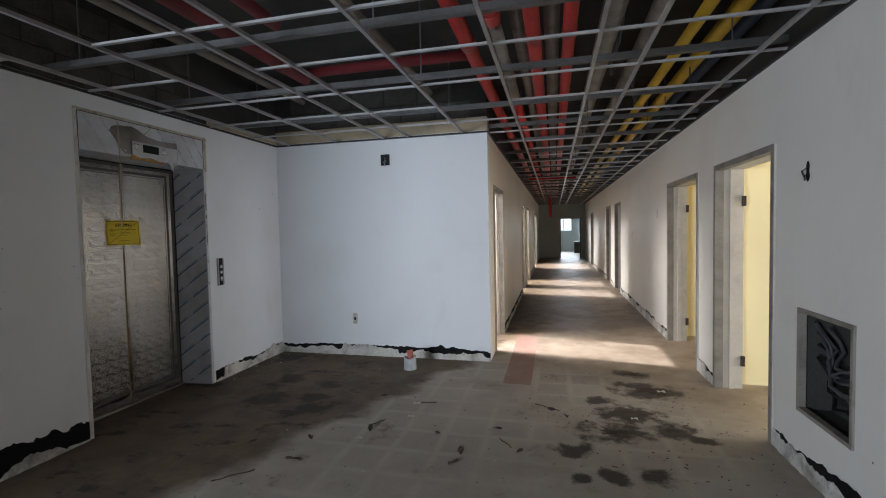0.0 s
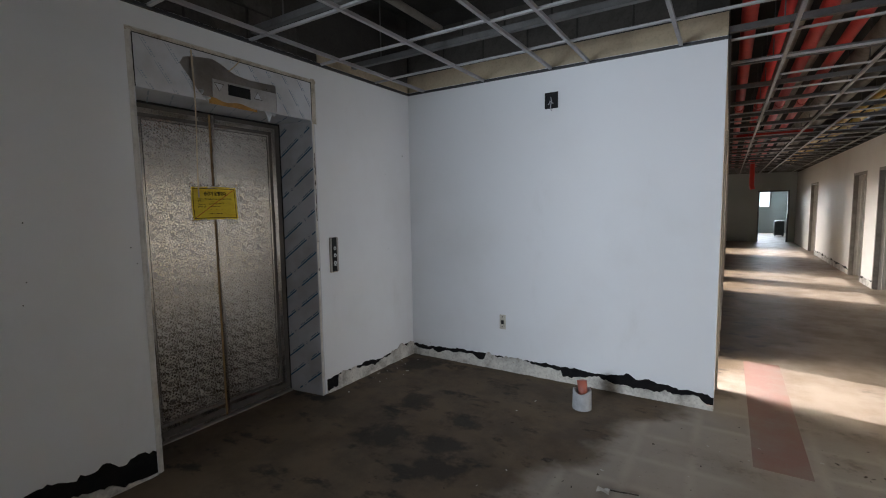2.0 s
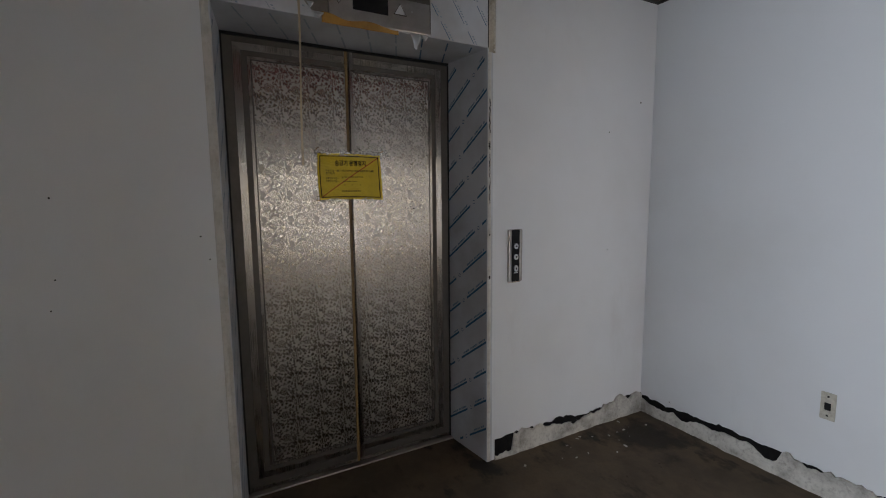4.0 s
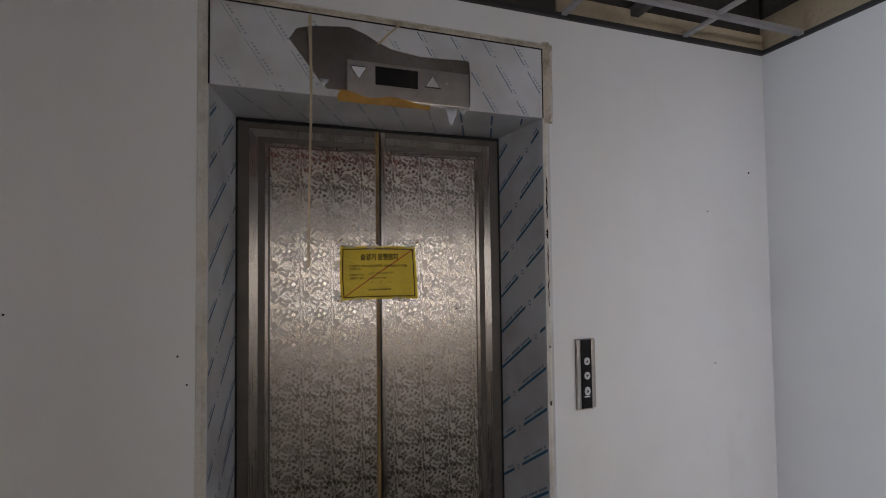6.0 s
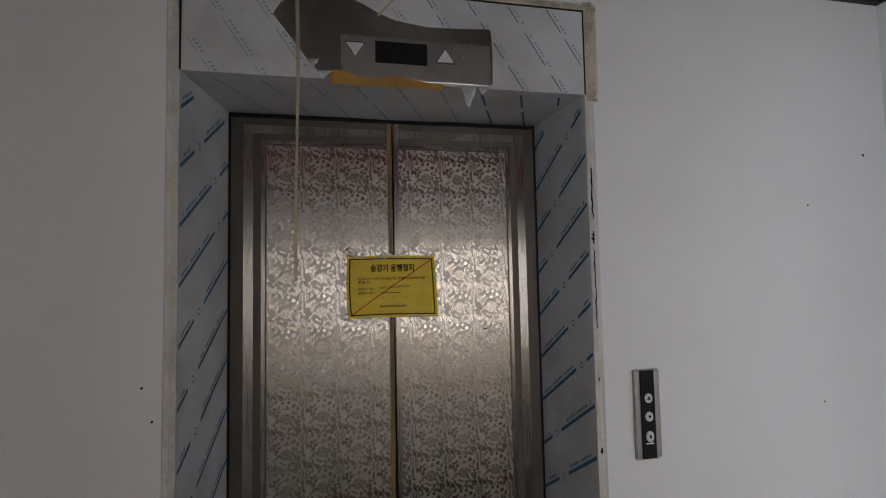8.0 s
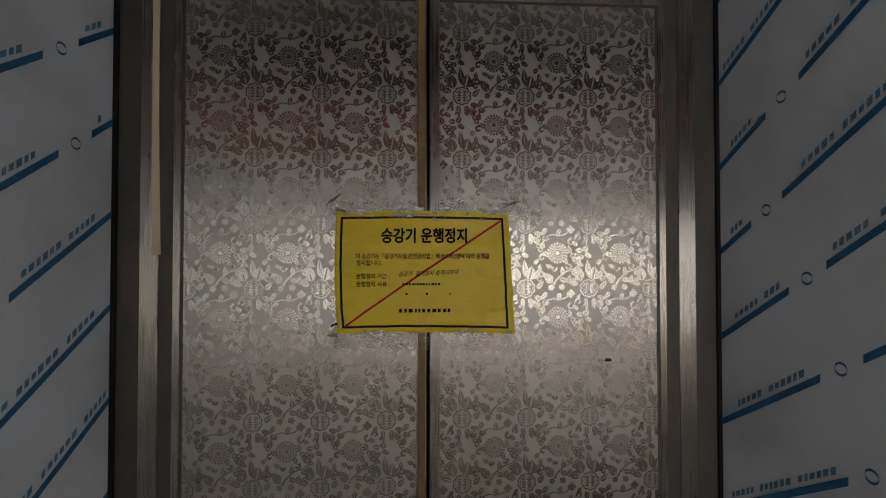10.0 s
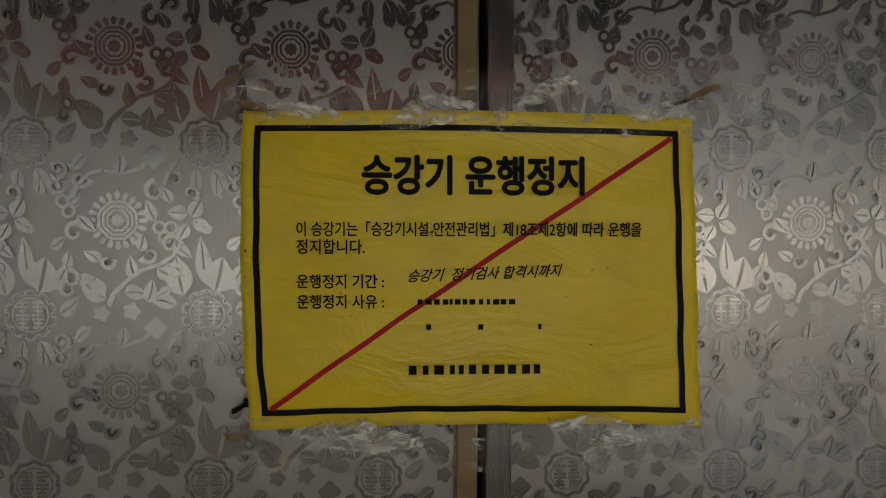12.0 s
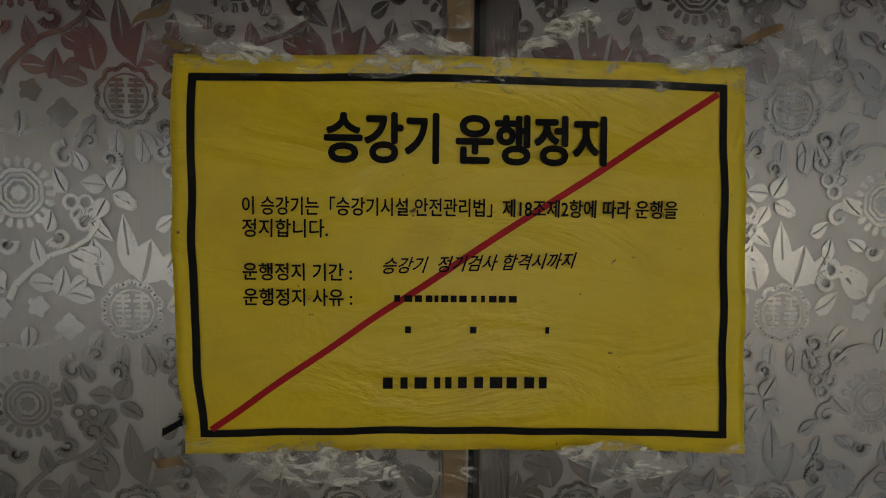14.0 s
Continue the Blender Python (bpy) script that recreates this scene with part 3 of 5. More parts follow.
for k in range(4):
    x, y = (0.0, 0.02, 0.3, 0.05)[k], (3.3, 3.55, 4.4, 6.2)[k]
    pts = [(x + 0.03 * math.sin(i * 0.9 + k), y + i * 0.06, 3.1 - 0.5 * math.sin(math.pi * i / 10)) for i in range(11)]
    pipe("loose_cable", pts, 0.006, WIRE, "thin loose cable drooping over the ceiling grid", "loose ceiling cables")


# ---------------------------------------------------------------- torn baseboards
def torn_baseboard(name, p0, p1, normal, seed, height=0.13, mortar=lambda s: 0.42):
    """Black glue and a chalky mortar ledge left where a baseboard was torn off."""
    p0, p1, nv = Vector(p0), Vector(p1), Vector(normal)
    length = (p1 - p0).length
    steps = max(6, int(length / 0.018))
    base = empty(name, kind="structure", label="torn-off baseboard leaving black glue and chalky mortar")

    def strip(lo, hi, depth, material, nm):
        bm = bmesh.new()
        rows = []
        for i in range(steps + 1):
            p = p0.lerp(p1, i / steps)
            a, b = lo(i / steps * length), hi(i / steps * length)
            d = depth * (0.7 + 0.6 * noise.noise((i * 0.21 + seed, seed * 1.7, 0)))
            rows.append([bm.verts.new(p + nv * 0.0015 + Vector((0, 0, b))), bm.verts.new(p + nv * max(d, 0.003) + Vector((0, 0, b - 0.004))),
                         bm.verts.new(p + nv * max(d * 1.2, 0.0035) + Vector((0, 0, a))), bm.verts.new(p + nv * 0.0015 + Vector((0, 0, a)))])
        for r, s in zip(rows, rows[1:]):
            for k in range(3):
                bm.faces.new((r[k], s[k], s[k + 1], r[k + 1]))
        part(nm, bm, material, base)

    def ragged(s, freq, k):
        return noise.noise((s * freq + seed * 3.1, k, 0)) + 0.5 * noise.noise((s * freq * 3.3, k + seed, 4))

    strip(lambda s: 0.002, lambda s: min(height * 1.25, max(0.012, height * (0.86 + 0.38 * ragged(s, 1.6, 1) + 0.16 * ragged(s, 14, 3)))), 0.004, GLUE, "glue")
    strip(lambda s: 0.0, lambda s: max(0.012, height * (mortar(s) + 0.40 * ragged(s, 2.3, 7) + 0.25 * ragged(s, 11, 5))), 0.014, MORTAR, "mortar")
    return base


torn_baseboard("baseboard_west_1", (WEST, 0.0, 0), (WEST, LIFT_L, 0), (1, 0, 0), 1, 0.19, lambda s: 0.12)
torn_baseboard("baseboard_west_2", (WEST, LIFT_R, 0), (WEST, NORTH, 0), (1, 0, 0), 2, 0.13, lambda s: 0.15 if s < 0.12 else 0.78)
torn_baseboard("baseboard_north", (WEST, NORTH, 0), (LEFT, NORTH, 0), (0, -1, 0), 3, 0.14, lambda s: 0.55 if s < 0.8 else 0.88 if s < 1.5 else 0.45)
torn_baseboard("baseboard_east_1", (EAST, -1.0, 0), (EAST, RIGHT_DOORS[0][0], 0), (-1, 0, 0), 4, 0.15, lambda s: 0.62)
for i in range(4):
    torn_baseboard("baseboard_east_%d" % (i + 2), (EAST, RIGHT_DOORS[i][1], 0), (EAST, RIGHT_DOORS[i + 1][0], 0), (-1, 0, 0), 5 + i, 0.14, lambda s: 0.75)
torn_baseboard("baseboard_left_1", (LEFT, LEFT_DOORS[0][1], 0), (LEFT, LEFT_DOORS[1][0], 0), (1, 0, 0), 12)
torn_baseboard("baseboard_left_2", (LEFT, LEFT_DOORS[2][1], 0), (LEFT, LEFT_DOORS[3][0], 0), (1, 0, 0), 13)


# ---------------------------------------------------------------- door frames
def door_frame(name, face, back, y0, y1, side, hinges=True):
    """A steel frame lining a doorway; side: which way the corridor lies."""
    ob = empty(name, kind="structure", label="dirty grey steel door frame, its door leaf gone")
    f = face + side * 0.012
    k = back - side * 0.012
    for nm, a, b in (("jamb", (f, y0, 0), (k, y0 + 0.045, DOOR_TOP)), ("jamb", (f, y1 - 0.045, 0), (k, y1, DOOR_TOP)), ("head", (f, y0 + 0.045, DOOR_TOP - 0.045), (k, y1 - 0.045, DOOR_TOP))):
        part(nm, boxes((a, b), bevel=0.004), FRAME, ob)
    d = face - side * 0.055
    for a, b in (((f + side * 0.003, y0 + 0.002, 0), (d, y0 + 0.048, DOOR_TOP - 0.002)), ((f + side * 0.003, y1 - 0.048, 0), (d, y1 - 0.002, DOOR_TOP - 0.002)), ((f + side * 0.003, y0 + 0.048, DOOR_TOP - 0.048), (d, y1 - 0.048, DOOR_TOP - 0.002))):
        part("lip", boxes((a, b), bevel=0.003), FRAME_LIP, ob, "darker worn front lip of the frame")
    mid = (face + back) / 2 - side * 0.02
    part("stop", boxes(((mid - 0.02, y1 - 0.062, 0), (mid + 0.02, y1 - 0.045, DOOR_TOP - 0.045)), ((mid - 0.02, y0 + 0.045, 0), (mid + 0.02, y0 + 0.062, DOOR_TOP - 0.045))), FRAME, ob)
    if hinges:
        for z in (0.25, 1.66):
            part("hinge", boxes(((k - side * 0.012, y1 - 0.068, z - 0.045), (k + side * 0.020, y1 - 0.045, z + 0.045)), bevel=0.004), HINGE, ob, "dark rusty hinge plate")
    return ob


n_ = 0
for a, b in RIGHT_DOORS:
    n_ += 1
    door_frame("door_%d" % n_, EAST, EAST + 0.2, a, b, -1)
for a, b in LEFT_DOORS:
    n_ += 1
    door_frame("door_%d" % n_, LEFT, LEFT - 0.15, a, b, 1, hinges=False)
ed = empty("door_%d" % (n_ + 1), kind="structure", label="plain steel frame of the far corridor doorway")
for nm, a, b in (("jamb", (-0.16, END - 0.012, 0), (-0.115, END + 0.16, 1.88)), ("jamb", (0.725, END - 0.012, 0), (0.77, END + 0.16, 1.88)), ("head", (-0.115, END - 0.012, 1.835), (0.725, END + 0.16, 1.88))):
    part(nm, boxes((a, b)), CARRIER, ed)


# ---------------------------------------------------------------- windows
def window(name, a, b, thin, lights=2):
    """A window filling an opening; thin: the axis through the wall; lights: one or two panes."""
    ob = empty(name, kind="structure", label="plain aluminium framed window")
    wide = 1 - thin
    lo, hi = Vector(a), Vector(b)
    mid = (lo[thin] + hi[thin]) / 2

    def bar(w0, w1, z0, z1, t):
        p, q = [0, 0, z0], [0, 0, z1]
        p[thin], q[thin], p[wide], q[wide] = mid - t, mid + t, w0, w1
        return boxes((p, q))

    F_, c = 0.05, (lo[wide] + hi[wide]) / 2
    bars = [(lo[wide], hi[wide], lo.z, lo.z + F_), (lo[wide], hi[wide], hi.z - F_, hi.z), (lo[wide], lo[wide] + F_, lo.z + F_, hi.z - F_), (hi[wide] - F_, hi[wide], lo.z + F_, hi.z - F_)]
    spans = [(lo[wide] + F_, hi[wide] - F_)]
    if lights == 2:
        bars.append((c - 0.025, c + 0.025, lo.z + F_, hi.z - F_))
        spans = [(lo[wide] + F_, c - 0.025), (c + 0.025, hi[wide] - F_)]
    for w0, w1, z0, z1 in bars:
        part("window_frame", bar(w0, w1, z0, z1, 0.03), SILVER, ob)
    for w0, w1 in spans:
        pane = part("pane", bar(w0, w1, lo.z + F_, hi.z - F_, 0.004), GLASS, ob)
        pane.visible_shadow = False
    return ob


window("window_1", (-5.3, -5.2, 0.9), (-3.5, -5.0, 2.4), 1)
# Unseen tall windows, sized so the sun bands reach across the corridor.
for i, (a, b) in enumerate(LEFT_DOORS):
    window("window_%d" % (i + 2), (-3.15, 11.93 if i == 2 else a - 0.1, 1.35), (-2.95, b + 0.5, 3.12), 0, lights=1)
window("window_6", (5.0, 2.6, 0.1), (5.2, 4.6, 2.3), 0)
window("window_7", (5.0, 5.1, 0.8), (5.2, 6.3, 2.1), 0)
def daylight():
    n = Nodes("overcast_daylight")
    return n.set(base_color=(0.8, 0.85, 0.9), emission_color=(0.85, 0.95, 1.0), emission_strength=0.9)


structure("backdrop", boxes(((-3, 29.5, 0.2), (3, 29.6, 4.0))), daylight(), "pale bright daylight outside the far window")
window("window_8", (-0.35, 28.0, 1.2), (0.62, 28.2, 2.1), 1)
structure("ground", boxes(((-400, -400, -3.6), (400, 400, -3.4))), surface("outside_ground", (0.16, 0.15, 0.13), None, 0.3, 0.6, 0.9), "pale ground outside the windows")


# ---------------------------------------------------------------- the elevator
JAMB_L = ((DOOR_X, 2.765), (WEST, 2.722))     # inner and outer edge, x and y
JAMB_R = ((DOOR_X, 3.857), (WEST, 3.898))
SEAM = 3.314
lift = empty("elevator", label="closed steel elevator door with peeling protective film on its surround", category="elevator")


PERIOD = 0.117      # repeat of the etched pattern


def scroll_shapes():
    """One repeat of the floral pattern, as outlines; its rosette at (0, 0), its round seal at (0.5, 0.45)."""
    shapes, layer = [], [0]

    def put(pts, full=False):
        shapes.append((layer[0], pts, full))

    def stroke(pts, w0, w1):
        layer[0] += 1
        for i in range(len(pts) - 1):
            (ax, ay), (bx, by) = pts[i], pts[i + 1]
            d = math.hypot(bx - ax, by - ay) or 1.0
            nx, ny = -(by - ay) / d, (bx - ax) / d
            wa, wb = (w0 + (w1 - w0) * k / (len(pts) - 1) for k in (i, i + 1))
            put([(ax + nx * wa, ay + ny * wa), (ax - nx * wa, ay - ny * wa), (bx - nx * wb, by - ny * wb), (bx + nx * wb, by + ny * wb)])

    def ring(cx, cy, r, w, lobes=0, amp=0.0, count=32):
        stroke([(cx + (r + amp * abs(math.sin(lobes * k * math.pi / count))) * math.cos(k * 2 * math.pi / count), cy + (r + amp * abs(math.sin(lobes * k * math.pi / count))) * math.sin(k * 2 * math.pi / count)) for k in range(count + 1)], w, w)

    def disc(cx, cy, r, lobes=0, amp=0.0, count=16):
        layer[0] += 1
        put([(cx + (r + amp * math.cos(lobes * k * 2 * math.pi / count)) * math.cos(k * 2 * math.pi / count), cy + (r + amp * math.cos(lobes * k * 2 * math.pi / count)) * math.sin(k * 2 * math.pi / count)) for k in range(count)], True)

    def leaf(x, y, deg, length, width, bend=0.0, split=True):
        layer[0] += 1
        width, length = width * 1.32, length * 1.08
        a = radians(deg)
        ca, sa = math.cos(a), math.sin(a)
        for side in (1, -1):
            edge = [(t, side * width * 0.5 * math.sin(math.pi * t ** 0.75)) for t in (0.0, 0.15, 0.32, 0.5, 0.68, 0.85, 1.0)]
            inner = [(t, side * width * (0.05 if split else -0.01)) for t in (0.8, 0.5, 0.2)]
            put([(x + (t * ca - (q / length + bend * t * t) * sa) * length, y + (t * sa + (q / length + bend * t * t) * ca) * length) for t, q in edge + inner])

    def curl(x, y, deg, r, turns, hand, w0, w1):
        pts = []
        for k in range(19):
            s = k / 18
            a = radians(deg) + hand * s * turns * 2 * math.pi
            q = r * (1 - 0.72 * s)
            pts.append((x + q * math.cos(a), y + q * math.sin(a)))
        stroke(pts, w0 * 1.25, w1 * 1.25)

    # rosette of rings and short petals
    disc(0, 0, 0.036, 8, 0.004)
    for r, w in ((0.056, 0.0065), (0.080, 0.0075), (0.104, 0.0085)):
        ring(0, 0, r, w, 8, 0.006)
    layer[0] += 1
    for k in range(20):
        a = k * math.pi / 10
        c, q = math.cos(a), math.sin(a)
        put([(0.122 * c - 0.010 * q, 0.122 * q + 0.010 * c), (0.122 * c + 0.010 * q, 0.122 * q - 0.010 * c), (0.158 * c + 0.017 * q, 0.158 * q - 0.017 * c), (0.172 * c, 0.172 * q), (0.158 * c - 0.017 * q, 0.158 * q + 0.017 * c)])
    # round seal with barred signs, in a lobed rim
    bx, by = 0.5, 0.45
    ring(bx, by, 0.122, 0.011, 10, 0.020, 40)
    ring(bx, by, 0.100, 0.0045)
    for sx in (-1, 1):
        layer[0] += 1
        for k, half in enumerate((0.030, 0.036, 0.026, 0.036, 0.036, 0.026, 0.030)):
            z = by + 0.072 - k * 0.024
            put([(bx + sx * 0.043 - half, z - 0.008), (bx + sx * 0.043 + half, z - 0.008), (bx + sx * 0.043 + half, z + 0.008), (bx + sx * 0.043 - half, z + 0.008)])
        stroke([(bx + sx * 0.043, by - 0.08), (bx + sx * 0.043, by + 0.08)], 0.006, 0.006)
    layer[0] += 1
    # palmette over the seal
    leaf(0.37, 0.56, 108, 0.22, 0.12, -0.15)
    leaf(0.55, 0.58, 72, 0.20, 0.15, 0.1)
    leaf(0.50, 0.62, 96, 0.27, 0.075)
    leaf(0.62, 0.60, 42, 0.17, 0.07, 0.3)
    leaf(0.33, 0.50, 150, 0.15, 0.07, 0.3)
    leaf(0.66, 0.46, 18, 0.14, 0.07, 0.4)
    leaf(0.46, 0.30, 250, 0.15, 0.06, 0.4)
    leaf(0.55, 0.30, 300, 0.16, 0.07, -0.3)
    leaf(0.63, 0.33, 330, 0.15, 0.06, 0.3)
    # three solid blossoms on a branching stem
    disc(0.21, 0.37, 0.060, 4, 0.012)
    disc(0.07, 0.47, 0.048, 5, 0.010)
    disc(-0.10, 0.46, 0.046, 5, 0.010)
    stroke([(-0.06, 0.50), (-0.03, 0.57), (0.04, 0.64), (0.13, 0.71), (0.24, 0.745)], 0.017, 0.010)
    stroke([(0.21, 0.37), (0.13, 0.30), (0.03, 0.27), (-0.08, 0.29)], 0.012, 0.008)
    leaf(-0.07, 0.54, 150, 0.19, 0.09, -0.2)
    leaf(-0.10, 0.56, 100, 0.12, 0.07, 0.2)
    leaf(0.03, 0.58, 10, 0.13, 0.07, -0.3)
    leaf(0.10, 0.66, 120, 0.13, 0.06, -0.3)
    leaf(0.22, 0.72, 320, 0.14, 0.07, 0.4)
    leaf(0.16, 0.52, 60, 0.13, 0.07, 0.3)
    leaf(-0.16, 0.38, 210, 0.13, 0.06, 0.3)
    leaf(0.02, 0.38, 280, 0.12, 0.06, -0.3)
    for x, y, deg in ((0.30, 0.60, 200), (0.36, 0.70, 140), (0.70, 0.72, 60), (0.76, 0.66, 350), (0.30, 0.10, 100), (-0.20, 0.15, 200), (0.12, 0.82, 60), (-0.10, 0.76, 130), (0.62, 0.84, 20), (0.52, 0.92, 110), (0.56, 0.14, 70), (0.36, 0.34, 215)):
        leaf(x, y, deg, 0.10, 0.055, 0.3)
    # small curled blossoms beside the rosette
    for cx, cy in ((0.27, -0.06), (-0.27, 0.09)):
        for k in range(3):
            ring(cx + 0.038 * math.cos(k * 2.09 + 0.5), cy + 0.038 * math.sin(k * 2.09 + 0.5), 0.030, 0.0105, count=14)
        leaf(cx + 0.05, cy - 0.06, 300, 0.13, 0.06, 0.3)
        leaf(cx - 0.05, cy + 0.06, 130, 0.12, 0.06, -0.3)
    leaf(0.40, 0.04, 175, 0.11, 0.07), leaf(0.42, 0.02, 60, 0.12, 0.07), leaf(0.43, 0.0, 330, 0.12, 0.06), leaf(0.40, -0.02, 240, 0.11, 0.06)
    for x, y, deg, r, hand in ((0.22, 0.17, 90, 0.055, 1), (-0.20, 0.24, 0, 0.050, -1), (0.33, 0.24, 180, 0.045, -1), (-0.24, -0.07, 60, 0.050, 1), (-0.33, 0.30, 270, 0.050, 1),
                               (0.30, 0.86, 0, 0.055, 1), (-0.27, 0.66, 120, 0.050, -1), (0.18, -0.20, 200, 0.045, 1), (0.66, 0.20, 30, 0.050, -1), (0.72, 0.60, 90, 0.045, 1), (0.42, 0.16, 300, 0.04, 1), (-0.06, -0.24, 20, 0.04, -1)):
        curl(x, y, deg, r * 1.1, 0.85, hand, 0.016, 0.009)
    stroke([(0.24, 0.745), (0.31, 0.79), (0.36, 0.86)], 0.010, 0.012)
    stroke([(-0.08, 0.29), (-0.15, 0.27), (-0.22, 0.20), (-0.24, 0.13)], 0.009, 0.012)
    stroke([(0.27, 0.21), (0.30, 0.28), (0.36, 0.36)], 0.009, 0.012)
    return shapes


def scroll_work(field, y_at, z_at, solid, material):
    """The pattern repeated over one door leaf, a hair proud of the field."""
    ya, yb, za, zb = field
    verts, faces, shapes = [], [], [(k, sh) for k, sh, full in scroll_shapes() if full == solid]
    for i in range(int((ya - y_at) / PERIOD) - 2, int((yb - y_at) / PERIOD) + 3):
        for j in range(int((za - z_at) / PERIOD) - 2, int((zb - z_at) / PERIOD) + 3):
            for k, sh in shapes:
                pts = [(y_at + (i + u) * PERIOD, z_at + (j + v) * PERIOD) for u, v in sh]
                if max(p[0] for p in pts) < ya + 0.001 or min(p[0] for p in pts) > yb - 0.001 or max(p[1] for p in pts) < za + 0.001 or min(p[1] for p in pts) > zb - 0.001:
                    continue
                x = DOOR_X + 0.0014 + 0.000012 * k
                if sum(a[0] * b[1] - b[0] * a[1] for a, b in zip(pts, pts[1:] + pts[:1])) < 0:
                    pts.reverse()
                faces.append(list(range(len(verts), len(verts) + len(pts))))
                verts += [(x, min(max(p[0], ya), yb), min(max(p[1], za), zb)) for p in pts]
    me = bpy.data.meshes.new("scroll_work")
    me.from_pydata(verts, [], faces)
    me.materials.append(material)
    return me


def door_panel(y0, y1, sign):
    """One sliding leaf; sign: +1 where the meeting edge is at y1."""
    leaf = part("door_panel", boxes(((DOOR_X - 0.03, y0, 0.012), (DOOR_X, y1, 2.13)), bevel=0.002), STEEL, lift, "brushed steel sliding door panel")
    out = y0 + 0.02 if sign > 0 else y1 - 0.02
    # dark border, dark satin bands and polished mouldings round the field, open toward the meeting edge
    for o0, o1, proud, m_, tag in ((0.0, 0.046, 0.0008, GROOVE, "dark outer border of the leaf"), (0.046, 0.077, 0.0035, STEEL, "polished moulding line"), (0.077, 0.102, 0.0010, GROOVE, "dark satin band"),
                                   (0.102, 0.114, 0.0030, STEEL, "polished moulding line"), (0.114, 0.120, 0.0008, GROOVE, "")):
        ya, yb, ym = out + sign * o0, out + sign * o1, SEAM - sign * 0.021
        t0, t1 = 2.10 - o1 * 0.93, 2.10 - o0 * 0.93
        part("moulding", boxes(((DOOR_X, min(ya, yb), 0.03 + o0 * 0.9), (DOOR_X + proud, max(ya, yb), t1)), bevel=0.0004), m_, leaf, tag)
        for lo, hi in ((t0, t1), (0.03 + o0 * 0.9, 0.03 + o1 * 0.9)):
            part("moulding", boxes(((DOOR_X, min(yb, ym), lo), (DOOR_X + proud - 0.0002, max(yb, ym), hi)), bevel=0.0003), m_, leaf, tag)
    a, b = out + sign * 0.120, SEAM - sign * 0.021
    field = (min(a, b), max(a, b), 0.138, 1.988)
    part("etched_field", boxes(((DOOR_X, field[0], field[2]), (DOOR_X + 0.0012, field[1], field[3]))), ETCHED, leaf, "matt etched steel field of the door")
    for solid, m_, tag in ((False, SCROLL, "satin floral scrolls and round medallions"), (True, POLISHED, "polished solid blossoms of the etched pattern")):
        work = new("scroll_work" if not solid else "blossom_work", scroll_work(field, 3.0645 if sign > 0 else 3.551, 1.53, solid, m_))
        work.parent = leaf
        tagged(work, label=tag, kind="stuff")
    return leaf


left_leaf = door_panel(JAMB_L[0][1] - 0.02, SEAM - 0.003, 1)
door_panel(SEAM + 0.003, JAMB_R[0][1] + 0.02, -1)
part("edge_strip", boxes(((DOOR_X, SEAM - 0.0185, 0.015), (DOOR_X + 0.003, SEAM - 0.0045, 2.12)), bevel=0.0012), EDGE, left_leaf, "ochre edge strip along the door gap")
part("door_gap", boxes(((DOOR_X - 0.06, SEAM - 0.2, 0.01), (DOOR_X - 0.04, SEAM + 0.2, 2.13))), BLACK, lift, "dark gap backing")
# Black strips stand for the shadow lines where door meets jambs and soffit.
for a, b in (((DOOR_X, 2.764, 0.01), (DOOR_X + 0.006, 2.772, 2.10)), ((DOOR_X, 3.851, 0.01), (DOOR_X + 0.006, 3.859, 2.10)), ((DOOR_X, 2.772, 2.082), (DOOR_X + 0.010, 3.851, 2.094))):
    part("shadow_gap", boxes((a, b)), BLACK, lift, "black strip standing for the shadow gap at the door edge")
part("sill", boxes(((DOOR_X - 0.12, 2.70, -0.005), (DOOR_X + 0.03, 3.93, 0.008)), bevel=0.002), DULL, lift, "worn steel sill")


